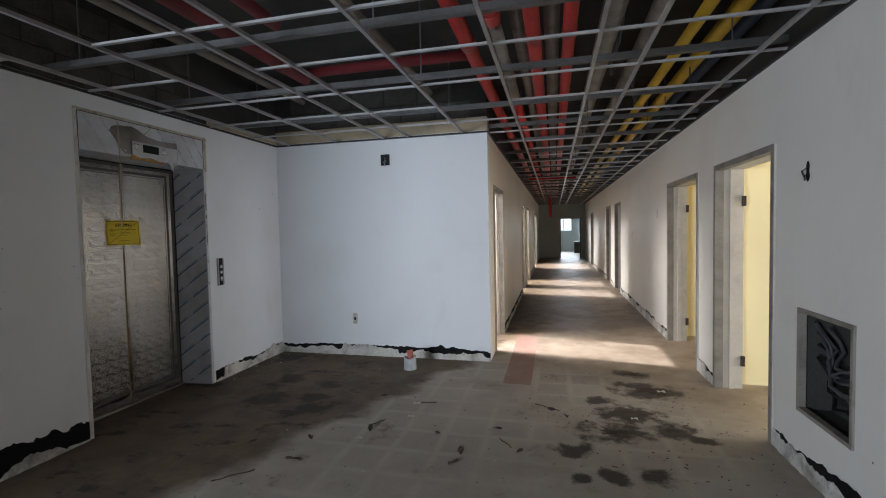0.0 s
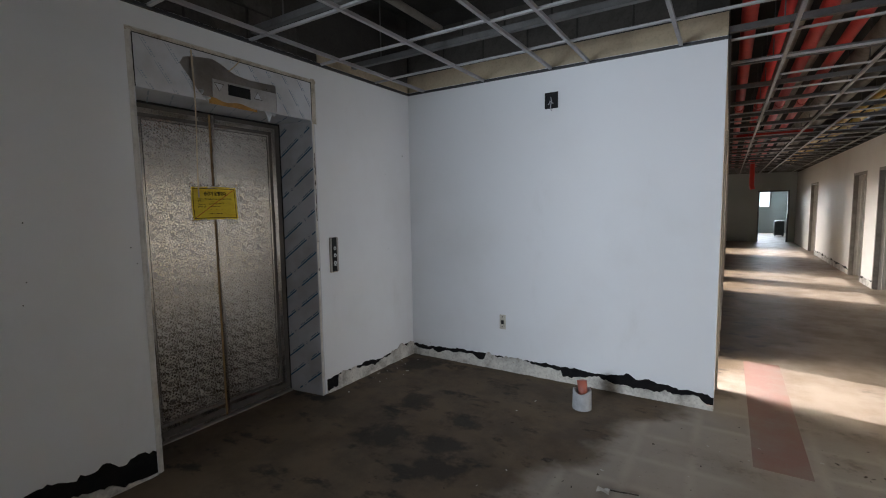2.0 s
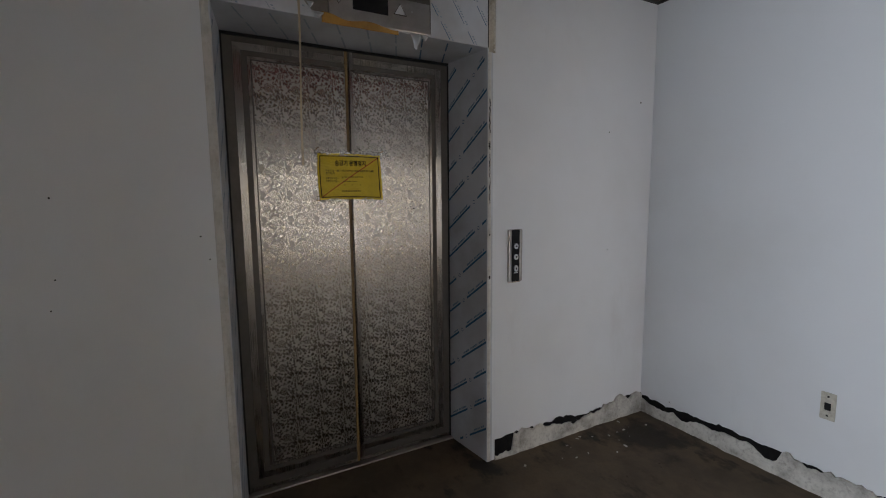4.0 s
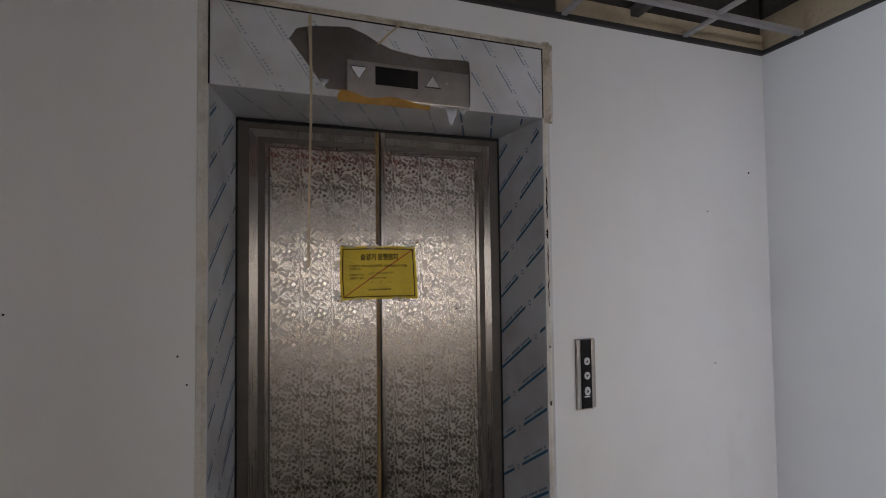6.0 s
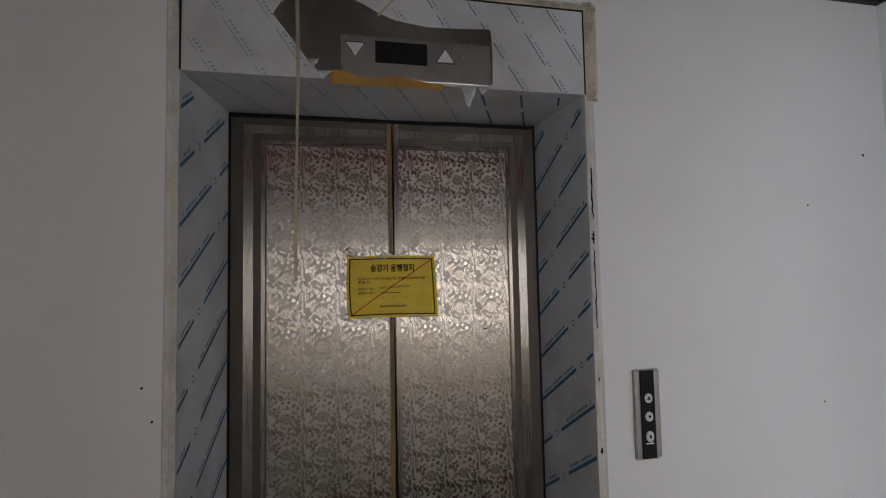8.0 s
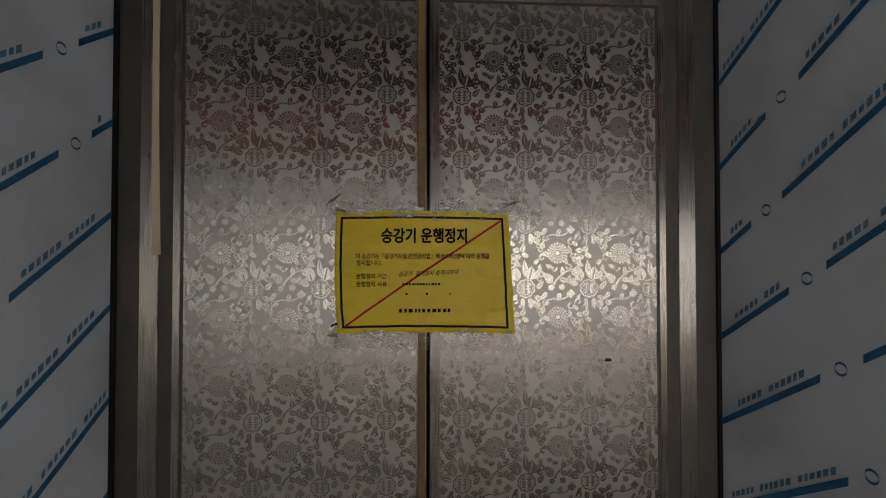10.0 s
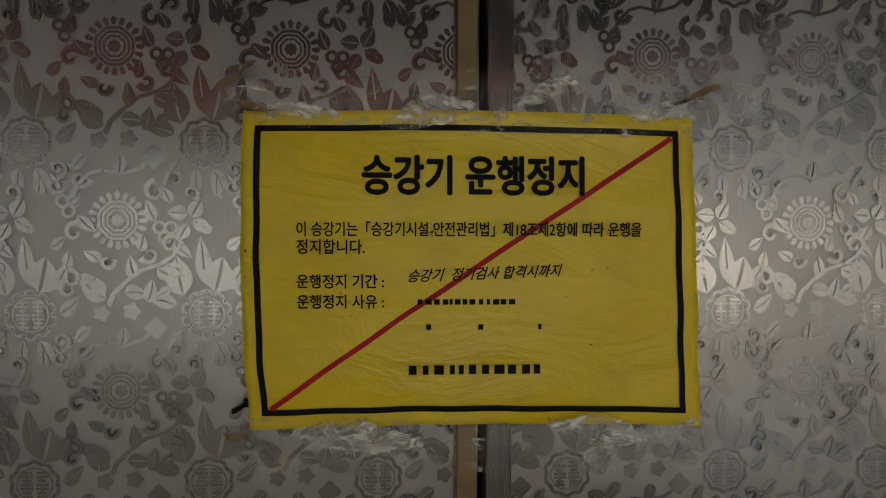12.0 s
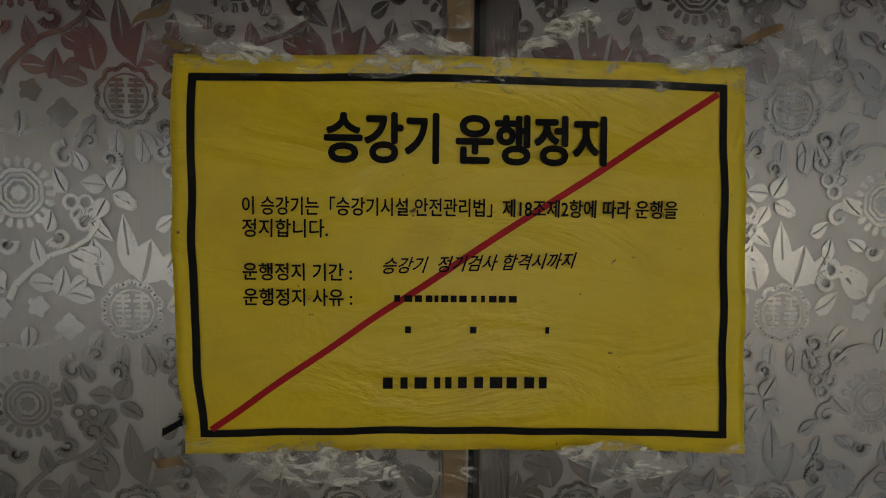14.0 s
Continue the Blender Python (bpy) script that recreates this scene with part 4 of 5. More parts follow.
def jamb(inner, outer, flip):
    """A deep film-covered reveal."""
    (x0, y0), (x1, y1) = inner, outer
    bm = bmesh.new()
    back = flip * 0.03
    pts = [(x0, y0), (x1, y1), (x1, y1 + back), (x0 - 0.06, y0 + back + flip * 0.02), (x0 - 0.06, y0)]
    lo, hi = [bm.verts.new((x, y, 0)) for x, y in pts], [bm.verts.new((x, y, 2.10)) for x, y in pts]
    bm.faces.new(lo), bm.faces.new(hi)
    for i in range(5):
        bm.faces.new((lo[i], lo[(i + 1) % 5], hi[(i + 1) % 5], hi[i]))
    j = part("jamb", bm, FILM, lift, "steel jamb under milky film with slanted blue print")
    # slanted printed lines with a ring and small unreadable lettering
    nv = Vector((-(y1 - y0), x1 - x0, 0)).normalized() * (-flip)
    rng = random.Random(11)

    def at(u, z):
        return Vector((x0 + (x1 - x0) * u, y0 + (y1 - y0) * u, z)) + nv * 0.0012

    def stroke(bm, u0, z0, u1, z1, w):
        pair = Vector((0, 0, w))
        bm.faces.new([bm.verts.new(v) for v in (at(u0, z0) - pair, at(u1, z1) - pair, at(u1, z1) + pair, at(u0, z0) + pair)])

    rise = 0.225 if flip > 0 else -0.25
    z = -0.037 if flip > 0 else 0.002
    while z < (2.0 if flip > 0 else 2.25):
        bm, ink = bmesh.new(), bmesh.new()
        gap = rng.uniform(0.2, 0.8)
        for a, b in ((0.02, gap - 0.09), (gap + 0.09, 0.98)):
            ends = sorted(((0.03 - z) / rise, (2.05 - z) / rise))
            lo, hi = max(a, ends[0]), min(b, ends[1])
            if hi - lo > 0.05:
                stroke(bm, lo, z + rise * lo, hi, z + rise * hi, 0.0062)
                k, run = lo + rng.uniform(0.02, 0.12), 0
                while k < hi - 0.05:      # lettering as plain bars
                    d = rng.uniform(0.016, 0.026)
                    if run % 7 != 5:
                        stroke(ink, k, z + rise * k + 0.019, k + d, z + rise * (k + d) + 0.019, rng.uniform(0.0045, 0.006))
                    run += 1
                    k += d + 0.010
        zc = z + rise * gap
        if 0.05 < zc < 2.03:
            ring = [(0.0085 * math.cos(t * math.pi / 6) / 0.32, 0.0085 * math.sin(t * math.pi / 6)) for t in range(13)]
            for (a, c), (b, d) in zip(ring, ring[1:]):
                stroke(bm, gap + a, zc + c, gap + b, zc + d, 0.0018)
        part("print_line", bm, BLUE_INK, j, "blue slanted print line on the film")["kind"] = "stuff"
        part("print_lettering", ink, PALE_INK, j, "faded blue unreadable lettering")["kind"] = "stuff"
        z += 0.1565 if flip > 0 else 0.16
    return j


jamb(*JAMB_L, -1)
jamb(*JAMB_R, 1)

# transom box over the doors: steel, covered by film with a torn hole
TR_Y0, TR_Y1, TR_Z0, TR_Z1 = 2.725, 3.90, 2.095, 2.367
transom = part("transom", boxes(((DOOR_X - 0.02, TR_Y0, TR_Z0 + 0.012), (WEST - 0.003, TR_Y1, TR_Z1))), DULL, lift, "steel transom box over the doors")
HOLE = [(2.957, 2.273), (2.98, 2.311), (3.029, 2.327), (3.151, 2.343), (3.206, 2.326), (3.249, 2.304), (3.299, 2.284), (3.40, 2.272), (3.50, 2.276), (3.592, 2.282),
        (3.596, 2.20), (3.594, 2.108), (3.43, 2.106), (3.142, 2.11), (3.111, 2.106), (3.083, 2.114), (3.052, 2.146), (3.01, 2.203)]
bm = bmesh.new()
loops = []
for loop in ([(TR_Y0, TR_Z0), (TR_Y1, TR_Z0), (TR_Y1, TR_Z1), (TR_Y0, TR_Z1)], HOLE):
    vs = [bm.verts.new((WEST, y, z)) for y, z in loop]
    loops += [bm.edges.new((vs[i], vs[(i + 1) % len(vs)])) for i in range(len(vs))]
bmesh.ops.triangle_fill(bm, use_beauty=True, edges=loops)
geo = bmesh.ops.extrude_face_region(bm, geom=bm.faces[:])
bmesh.ops.translate(bm, vec=(-0.0012, 0, 0), verts=[v for v in geo["geom"] if isinstance(v, bmesh.types.BMVert)])
front_film = part("protective_film", bm, FILM, transom, "milky protective film torn open round the indicator")
bm = bmesh.new()
sheet(bm, lambda u, v: (WEST + 0.0005 + (DOOR_X - WEST - 0.001) * u, TR_Y0 + (TR_Y1 - TR_Y0) * v + (0.03 - 0.06 * v) * u, TR_Z0 + 0.003 * math.sin(9 * v) * u), 4, 30)
part("soffit_film", bm, FILM, transom, "milky film on the underside of the transom")
rng = random.Random(21)


def in_hole(y, z):
    inside = False
    for (y0, z0), (y1, z1) in zip(HOLE, HOLE[1:] + HOLE[:1]):
        if (z0 > z) != (z1 > z) and y < (y1 - y0) * (z - z0) / (z1 - z0) + y0:
            inside = not inside
    return inside


yy = TR_Y0 - 0.10
while yy < TR_Y1:
    bm, ink = bmesh.new(), bmesh.new()
    prev = None
    for i in range(27):
        s = i / 26
        y, z = yy + 0.17 * s, TR_Z1 - 0.006 - (TR_Z1 - TR_Z0 - 0.012) * s
        ok = TR_Y0 + 0.01 < y < TR_Y1 - 0.01 and not in_hole(y, z) and 0.10 < (s * 2 + yy * 7) % 1
        if ok and prev:
            w = 0.0019
            bm.faces.new([bm.verts.new((WEST + 0.0006, *q)) for q in ((prev[0] - w, prev[1]), (y - w, z), (y + w, z), (prev[0] + w, prev[1]))])
            if i % 6 != 4:
                ink.faces.new([ink.verts.new((WEST + 0.0006, *q)) for q in ((y + 0.009, z + 0.003), (y + 0.018, z + 0.003), (y + 0.020, z - 0.003), (y + 0.011, z - 0.003))])
        prev = (y, z) if ok else None
    for i in range(8):
        s, t = i / 8, (i + 1) / 8
        q = [(WEST - 0.02 - 0.28 * a, yy + 0.17 + 0.12 * a + d, TR_Z0 - 0.0012 + 0.0) for a, d in ((s, -0.004), (t, -0.004), (t, 0.004), (s, 0.004))]
        if all(TR_Y0 + 0.04 < v[1] < TR_Y1 - 0.04 for v in q) and i % 5 != 3:
            bm.faces.new([bm.verts.new((v[0], v[1], v[2] - 0.004)) for v in q])
    part("print_line", bm, BLUE_INK if yy > 3.3 else FAINT_INK, front_film, "blue slanted print line on the film")["kind"] = "stuff"
    part("print_lettering", ink, FAINT_INK, front_film, "faded blue unreadable lettering")["kind"] = "stuff"
    yy += 0.128

# floor indicator in the hole
plate = part("indicator_panel", boxes(((WEST - 0.003, 3.143, 2.10), (WEST + 0.006, 3.588, 2.228)), bevel=0.003), SILVER, lift, "steel floor indicator plate with a dark display")
part("display", boxes(((WEST + 0.004, 3.240, 2.150), (WEST + 0.0085, 3.392, 2.214)), bevel=0.001), BLACK, plate, "blank black display window")
for yc, up in ((3.183, -1), (3.447, 1)):
    for scale, m_, x in ((1.0, GROOVE, 0.0070), (0.84, GLYPH, 0.0078)):
        bm = bmesh.new()
        h, w = 0.024 * scale, 0.031 * scale
        polygon(bm, [(yc - w, 2.184 - up * h), (yc + w, 2.184 - up * h), (yc, 2.184 + up * h)], WEST + x, WEST + 0.003)
        part("arrow", bm, m_, plate, "pale triangular direction arrow")
for yc in (3.128 + 0.03, 3.502):
    part("screw", boxes(((WEST + 0.005, yc - 0.003, 2.18), (WEST + 0.0075, yc + 0.003, 2.186))), GLYPH, plate)
bm = bmesh.new()
sheet(bm, lambda u, v: (WEST + 0.0095 + 0.002 * math.sin(17 * u), 3.112 + 0.325 * u, 2.078 + (0.022 + 0.007 * math.sin(11 * u + 1)) * v + 0.012 * (1 - u) * v), 26, 2)
part("amber_tape", bm, AMBER, lift, "amber adhesive tape below the indicator")
# torn, curling scraps of film
rng = random.Random(31)
for yc, zc, w, h, curl in ((3.515, 2.100, 0.05, 0.075, 0.03), (3.10, 2.118, 0.05, 0.03, 0.025), (3.07, 2.15, 0.03, 0.03, 0.02), (3.56, 2.098, 0.035, 0.03, 0.02)):
    bm = bmesh.new()
    sheet(bm, lambda u, v: (WEST + 0.004 + curl * math.sin(v * 2.2) * (0.6 + 0.4 * math.sin(3 * u)), yc + (u - 0.5) * w * (1 - 0.5 * v), zc - h * v * (0.8 + 0.2 * math.sin(5 * u))), 8, 8)
    part("film_scrap", bm, FILM, lift, "curled torn scrap of film", smooth=True)
bm = bmesh.new()
sheet(bm, lambda u, v: (WEST + 0.004 + 0.01 * math.sin(math.pi * u), 3.330 - 0.085 * u + 0.006 * v, 2.380 - 0.088 * u - 0.004 * v), 10, 1)
part("film_string", bm, MASKING, lift, "thin strip of stretched film")
# ragged sealant round the surround
for nm, seed, fn in (("l", 1, lambda s, o: (LIFT_L + 0.003 + o, 0.0 + 2.39 * s)), ("r", 2, lambda s, o: (3.898 + o * 0.75, 2.075 * s)), ("u", 4, lambda s, o: (3.902 + o * 1.25, 2.075 + 0.325 * s)), ("t", 3, lambda s, o: (LIFT_L + (3.945 - LIFT_L) * s, 2.369 + o))):
    bm = bmesh.new()
    rows = []
    for i in range(81):
        s = i / 80
        a, b = 0.003 * noise.noise((i * 0.3, seed, 0)), (0.027 if nm != "t" else 0.020) + 0.007 * noise.noise((i * 0.4, seed, 5))
        d = 0.003 + 0.004 * abs(noise.noise((i * 0.5, seed, 9)))
        (ya, za), (yb, zb) = fn(s, a), fn(s, b)
        rows.append([bm.verts.new((WEST + 0.0005, ya, za)), bm.verts.new((WEST + d, (ya + yb) / 2, (za + zb) / 2)), bm.verts.new((WEST + 0.0005, yb, zb))])
    for r, q in zip(rows, rows[1:]):
        for k in range(2):
            bm.faces.new((r[k], q[k], q[k + 1], r[k + 1]))
    part("sealant", bm, SEALANT if nm in "ut" else CHALK, lift, "ragged yellowed sealant bead" if nm in "ut" else "chalky filler bead")
part("packing", boxes(((WEST - 0.19, LIFT_L, 0), (WEST - 0.002, 2.716, LIFT_TOP)), ((WEST - 0.19, 3.905, 2.075), (WEST - 0.002, LIFT_R, LIFT_TOP)), ((WEST - 0.19, 2.716, 2.372), (WEST - 0.002, 3.905, LIFT_TOP))), CHALK, lift, "chalky mortar packing round the surround")
part("packing", boxes(((WEST - 0.19, 3.902, 0), (WEST - 0.0005, LIFT_R, 2.075))), PAINT, lift, "painted-over packing beside the jamb")
for z0, z1, w in ((1.70, 1.86, 0.006), (1.62, 1.66, 0.008), (1.53, 1.60, 0.004), (1.36, 1.53, 0.003), (1.20, 1.21, 0.008), (0.98, 1.0, 0.01)):
    bm, rows = bmesh.new(), []
    for i in range(17):
        s_ = i / 16
        y, h = 3.9085 + 0.004 * noise.noise((i * 0.5, z0, 3)), w * (0.35 + abs(noise.noise((i * 0.9, z0 * 9, 1)))) * math.sin(math.pi * (0.06 + 0.88 * s_))
        rows.append([bm.verts.new((WEST + 0.0008, y - h, z0 + (z1 - z0) * s_)), bm.verts.new((WEST + 0.0075, y, z0 + (z1 - z0) * s_)), bm.verts.new((WEST + 0.0008, y + h, z0 + (z1 - z0) * s_))])
    for r, q in zip(rows, rows[1:]):
        for k in range(2):
            bm.faces.new((r[k], q[k], q[k + 1], r[k + 1]))
    part("filler_gap", bm, GLUE, lift, "dark ragged gap where filler fell out")

for a, b in (((WEST - 0.001, 2.722, 2.366), (WEST + 0.0022, 3.902, 2.3705)), ((WEST - 0.001, 3.8975, 2.096), (WEST + 0.0022, 3.9015, 2.366)), ((WEST - 0.001, 2.7205, 2.096), (WEST + 0.0022, 2.7245, 2.366))):
    part("open_joint", boxes((a, b)), BLACK, lift, "dark open joint beside the sealant")

# masking tape dangling from the transom
strip = empty("masking_tape", label="long strip of beige masking tape dangling before the elevator", category="tape")
bm = bmesh.new()
sheet(bm, lambda u, v: (WEST + 0.006 + 0.006 * math.sin(4 * u), 3.018 + 0.0105 * v * (1 - 0.35 * math.sin(2.5 * u) ** 2) + 0.004 * math.sin(5 * u), 2.36 - 0.835 * u), 40, 1)
part("strip", bm, MASKING, strip, smooth=True)


# ---------------------------------------------------------------- notice on the door
CORNERS = ((3.151, 1.604), (3.459, 1.603), (3.471, 1.384), (3.153, 1.387))     # tl, tr, br, bl
PX = DOOR_X + 0.0068


def paper_x(y, z):
    """The bulging surface of the sheet."""
    return PX + 0.0022 * noise.noise((y * 9, z * 14, 0.3)) + 0.0012 * math.sin(z * 95 + y * 11) * 0.5 + 0.0004 * noise.noise((y * 30, z * 55, 2))


def paper_at(u, v):
    tl, tr, br, bl = CORNERS
    y = (tl[0] * (1 - u) + tr[0] * u) * (1 - v) + (bl[0] * (1 - u) + br[0] * u) * v
    z = (tl[1] * (1 - u) + tr[1] * u) * (1 - v) + (bl[1] * (1 - u) + br[1] * u) * v
    y -= 0.004 * math.sin(math.pi * v) * (1 - u) - 0.0012 * noise.noise((v * 6, u * 2, 1))
    z += 0.0025 * math.sin(math.pi * u) + 0.001 * noise.noise((u * 7, v, 8))
    return y, z


def paper_point(u, v, lift_=0.0):
    y, z = paper_at(u, v)
    return paper_x(y, z) + lift_, y, z


notice = empty("elevator_notice", label="yellow laminated out-of-service notice taped across the elevator doors", category="notice")
bm = bmesh.new()
sheet(bm, lambda u, v: paper_point(u, v), 64, 48)
geo = bmesh.ops.extrude_face_region(bm, geom=bm.faces[:])
bmesh.ops.translate(bm, vec=(-0.0006, 0, 0), verts=[v for v in geo["geom"] if isinstance(v, bmesh.types.BMVert)])
page = part("paper", bm, PAPER, notice, "creased yellow laminated paper", smooth=True)


def band(u0, v0, u1, v1, w, steps, material, name, label):
    """A printed line on the sheet, from (u0, v0) to (u1, v1)."""
    bm = bmesh.new()
    du, dv = (u1 - u0) * 0.308, (v1 - v0) * 0.218
    n_len = math.hypot(du, dv)
    ou, ov = -dv / n_len * w / 0.308, du / n_len * w / 0.218
    sheet(bm, lambda s, c: paper_point(u0 + (u1 - u0) * s + ou * (c - 0.5), v0 + (v1 - v0) * s + ov * (c - 0.5), 0.0005), steps, 2)
    part(name, bm, material, page, label)


B0, B1, C0, C1 = 0.034, 0.960, 0.055, 0.948
for a in ((B0, C0, B1, C0), (B0, C1, B1, C1), (B0, C0 - 0.009, B0, C1 + 0.009), (B1, C0 - 0.009, B1, C1 + 0.009)):
    band(*a, 0.0042, 60, INK, "border_line", "thick black printed border")
band(0.046, 0.938, 0.950, 0.070, 0.0036, 70, RED_INK, "diagonal_line", "red diagonal printed line")


def lettering(name, body, y0, y1, z0, height=None, shear=0.0, label="black printed Korean text", bold=0.0, tilt=0.0):
    """Text lying on the sheet between y0 and y1, its baseline at z0."""
    cu = bpy.data.curves.new(name, "FONT")
    cu.body, cu.shear = body, shear
    ob = bpy.data.objects.new(name, cu)
    scene.collection.objects.link(ob)
    bpy.context.view_layer.update()
    me = bpy.data.meshes.new_from_object(ob.evaluated_get(bpy.context.evaluated_depsgraph_get()))
    bpy.data.objects.remove(ob)
    bpy.data.curves.remove(cu)
    xs, ys = [v.co.x for v in me.vertices], [v.co.y for v in me.vertices]
    s = (y1 - y0) / (max(xs) - min(xs))
    q = (height / (max(ys) - min(ys))) if height else s
    lo = min(ys)
    for v in me.vertices:
        y, z = y0 + (v.co.x - min(xs)) * s, z0 + (v.co.y - lo) * q
        z += (y - y0) * tilt
        v.co = (paper_x(y, z) + 0.0014, y, z)
    bm = bmesh.new()
    for k in range(9 if bold else 1):      # thicker strokes
        first = len(bm.verts)
        bm.from_mesh(me)
        bm.verts.ensure_lookup_table()
        a = k * math.pi / 4
        for v in bm.verts[first:]:
            v.co += Vector((k * 0.00003, bold * math.cos(a), bold * math.sin(a))) if k else Vector((0, 0, 0))
    bm.to_mesh(me)
    bm.free()
    me.materials.clear()
    me.materials.append(INK)
    ob = new(name, me)
    ob.parent = page
    tagged(ob, label=label)


lettering("heading", "승강기 운행정지", 3.231, 3.383, 1.5485, 0.0258, bold=0.0009, label="bold black Korean heading")
lettering("text_line", "이 승강기는「승강기시설 안전관리법」제18조제2항에 따라 운행을", 3.186, 3.424, 1.5195, 0.0100, bold=0.00016)
lettering("text_line", "정지합니다.", 3.186, 3.232, 1.5075, 0.0098, bold=0.00016)
lettering("text_line", "운행정지 기간 :", 3.186, 3.245, 1.484, 0.0094, bold=0.00016)
lettering("text_line", "운행정지 사유 :", 3.186, 3.245, 1.470, 0.0094, bold=0.00016)
lettering("handwriting", "승강기  정기검사 합격시까지", 3.262, 3.369, 1.488, 0.0088, shear=0.35, tilt=0.035, bold=0.00012, label="black handwritten Korean text")
rng = random.Random(17)


def bar_text(name, y0, y1, z, h, label):
    """Unreadable writing as plain bars."""
    bm = bmesh.new()
    y = y0
    while y < y1:
        d = rng.uniform(0.4, 0.9) * h
        q = ((y, z), (y + d, z), (y + d, z + h * 0.75), (y, z + h * 0.75))
        bm.faces.new([bm.verts.new((paper_x(a, b) + 0.0012, a, b)) for a, b in q])
        y += d + rng.uniform(0.2, 0.5) * h
    part(name, bm, INK, page, label)


bar_text("handwriting", 3.268, 3.335, 1.4725, 0.005, "unreadable handwriting")
for y in (3.274, 3.31, 3.352):
    bar_text("date_mark", y, y + 0.004, 1.455, 0.005, "unreadable date mark")
bar_text("footer_text", 3.262, 3.352, 1.424, 0.0085, "unreadable printed footer")

# clear tape along the sheet's edges
for nm, y0, y1, z0, z1, seed in (("top", 3.135, 3.345, 1.594, 1.626, 1), ("top", 3.30, 3.495, 1.588, 1.632, 2), ("bottom", 3.14, 3.33, 1.358, 1.396, 3), ("bottom", 3.38, 3.475, 1.352, 1.392, 4)):
    bm = bmesh.new()

    def crumple(u, v):
        y = y0 + (y1 - y0) * u + 0.004 * noise.noise((u * 8, v * 3, seed))
        z = z0 + (z1 - z0) * v + 0.006 * noise.noise((u * 9, v * 2, seed + 4))
        return PX + 0.0028 + 0.010 * abs(noise.noise((u * 14, v * 5, seed + 8))) * (0.3 + abs(2 * v - 1)), y, z

    sheet(bm, crumple, 60, 10)
    part("clear_tape", bm, TAPE, notice, "clear crumpled adhesive tape", smooth=True)
# lifted curls of clear tape over the edges, their glints coloured in white
for y0, z0, y1, z1, w, lift_ in ((3.244, 1.594, 3.308, 1.606, 0.016, 0.010), (3.336, 1.608, 3.380, 1.626, 0.011, 0.012), (3.412, 1.602, 3.462, 1.606, 0.009, 0.008), (3.160, 1.604, 3.215, 1.600, 0.008, 0.006), (3.185, 1.384, 3.272, 1.376, 0.018, 0.009), (3.362, 1.388, 3.432, 1.378, 0.016, 0.008)):
    bm = bmesh.new()

    def ruffle(u, v):
        q = math.sin(math.pi * u)
        return (PX + 0.004 + lift_ * q * math.sin(math.pi * (0.15 + 0.7 * v)) + 0.002 * noise.noise((u * 9, v * 4, y0 * 7)),
                y0 + (y1 - y0) * u + 0.003 * noise.noise((u * 6, v * 3, 2)), z0 + (z1 - z0) * u + w * (v - 0.35) * (0.25 + q) + 0.003 * noise.noise((u * 7, v * 2, y0)))

    sheet(bm, ruffle, 22, 8)
    part("tape_curl", bm, GLINT_TAPE, notice, "crumpled curl of clear tape, its glints coloured white", smooth=True)
bm = bmesh.new()
sheet(bm, lambda u, v: (PX + 0.004 + 0.004 * math.sin(9 * u), 3.132 + 0.03 * u, 1.612 + 0.022 * u + 0.006 * v * math.sin(3 * u)), 12, 3)
part("tape_scrap", bm, EDGE, notice, "dirty brown rolled tape scrap", smooth=True)
bm = bmesh.new()
sheet(bm, lambda u, v: (PX + 0.002 + 0.004 * math.sin(7 * u), 3.142 + 0.012 * u, 1.399 + 0.004 * v + 0.004 * u), 8, 3)
part("tape_scrap", bm, GLUE, notice, "dirty rolled tape scrap", smooth=True)
for y0, z0, dy, dz in ((3.452, 1.612, 0.026, 0.010), (3.150, 1.606, 0.020, -0.006), (3.136, 1.384, 0.020, -0.004)):
    bm = bmesh.new()
    sheet(bm, lambda u, v: (PX + 0.0045 + 0.003 * math.sin(8 * u + z0 * 40), y0 + dy * u, z0 + dz * u + (0.002 + 0.003 * math.sin(3 * u)) * v), 10, 2)
    part("tape_scrap", bm, GLUE if dy < 0.02 else EDGE, notice, "dirty brown rolled tape scrap", smooth=True)
for yc, zc, h in ((3.497, 1.605, 0.05), (3.513, 1.592, 0.028)):
    bm = bmesh.new()
    sheet(bm, lambda u, v: (PX + 0.0005 + 0.003 * abs(noise.noise((u * 5, v * 6, yc))), yc - 0.012 + 0.024 * u, zc - h / 2 + h * v), 8, 14)
    part("tape_scrap", bm, TAPE, notice, "clear tape residue on the steel", smooth=True)
for y, z, r in ((2.227, 1.405, 0.0032), (2.643, 1.262, 0.0032), (2.22, 1.142, 0.0028), (2.201, 1.041, 0.0028), (2.668, 1.176, 0.003), (4.729, 1.75, 0.0028), (4.746, 1.076, 0.0028)):
    bm = bmesh.new()
    polygon(bm, [(y + r * math.cos(k * 0.785) * (0.8 + 0.2 * math.sin(k * 2.1)), z + r * math.sin(k * 0.785)) for k in range(8)], WEST + 0.0025, WEST - 0.002)
    tagged(part("nail_head", bm, BLACK), "small dark nail head in the white wall", "nail", "nails in the elevator wall")
tagged(part("paint_speck", boxes(((DOOR_X + 0.0015, 3.638, 1.3315), (DOOR_X + 0.005, 3.650, 1.337)), bevel=0.0015), BLACK), "small dark speck stuck on the elevator door", "speck")


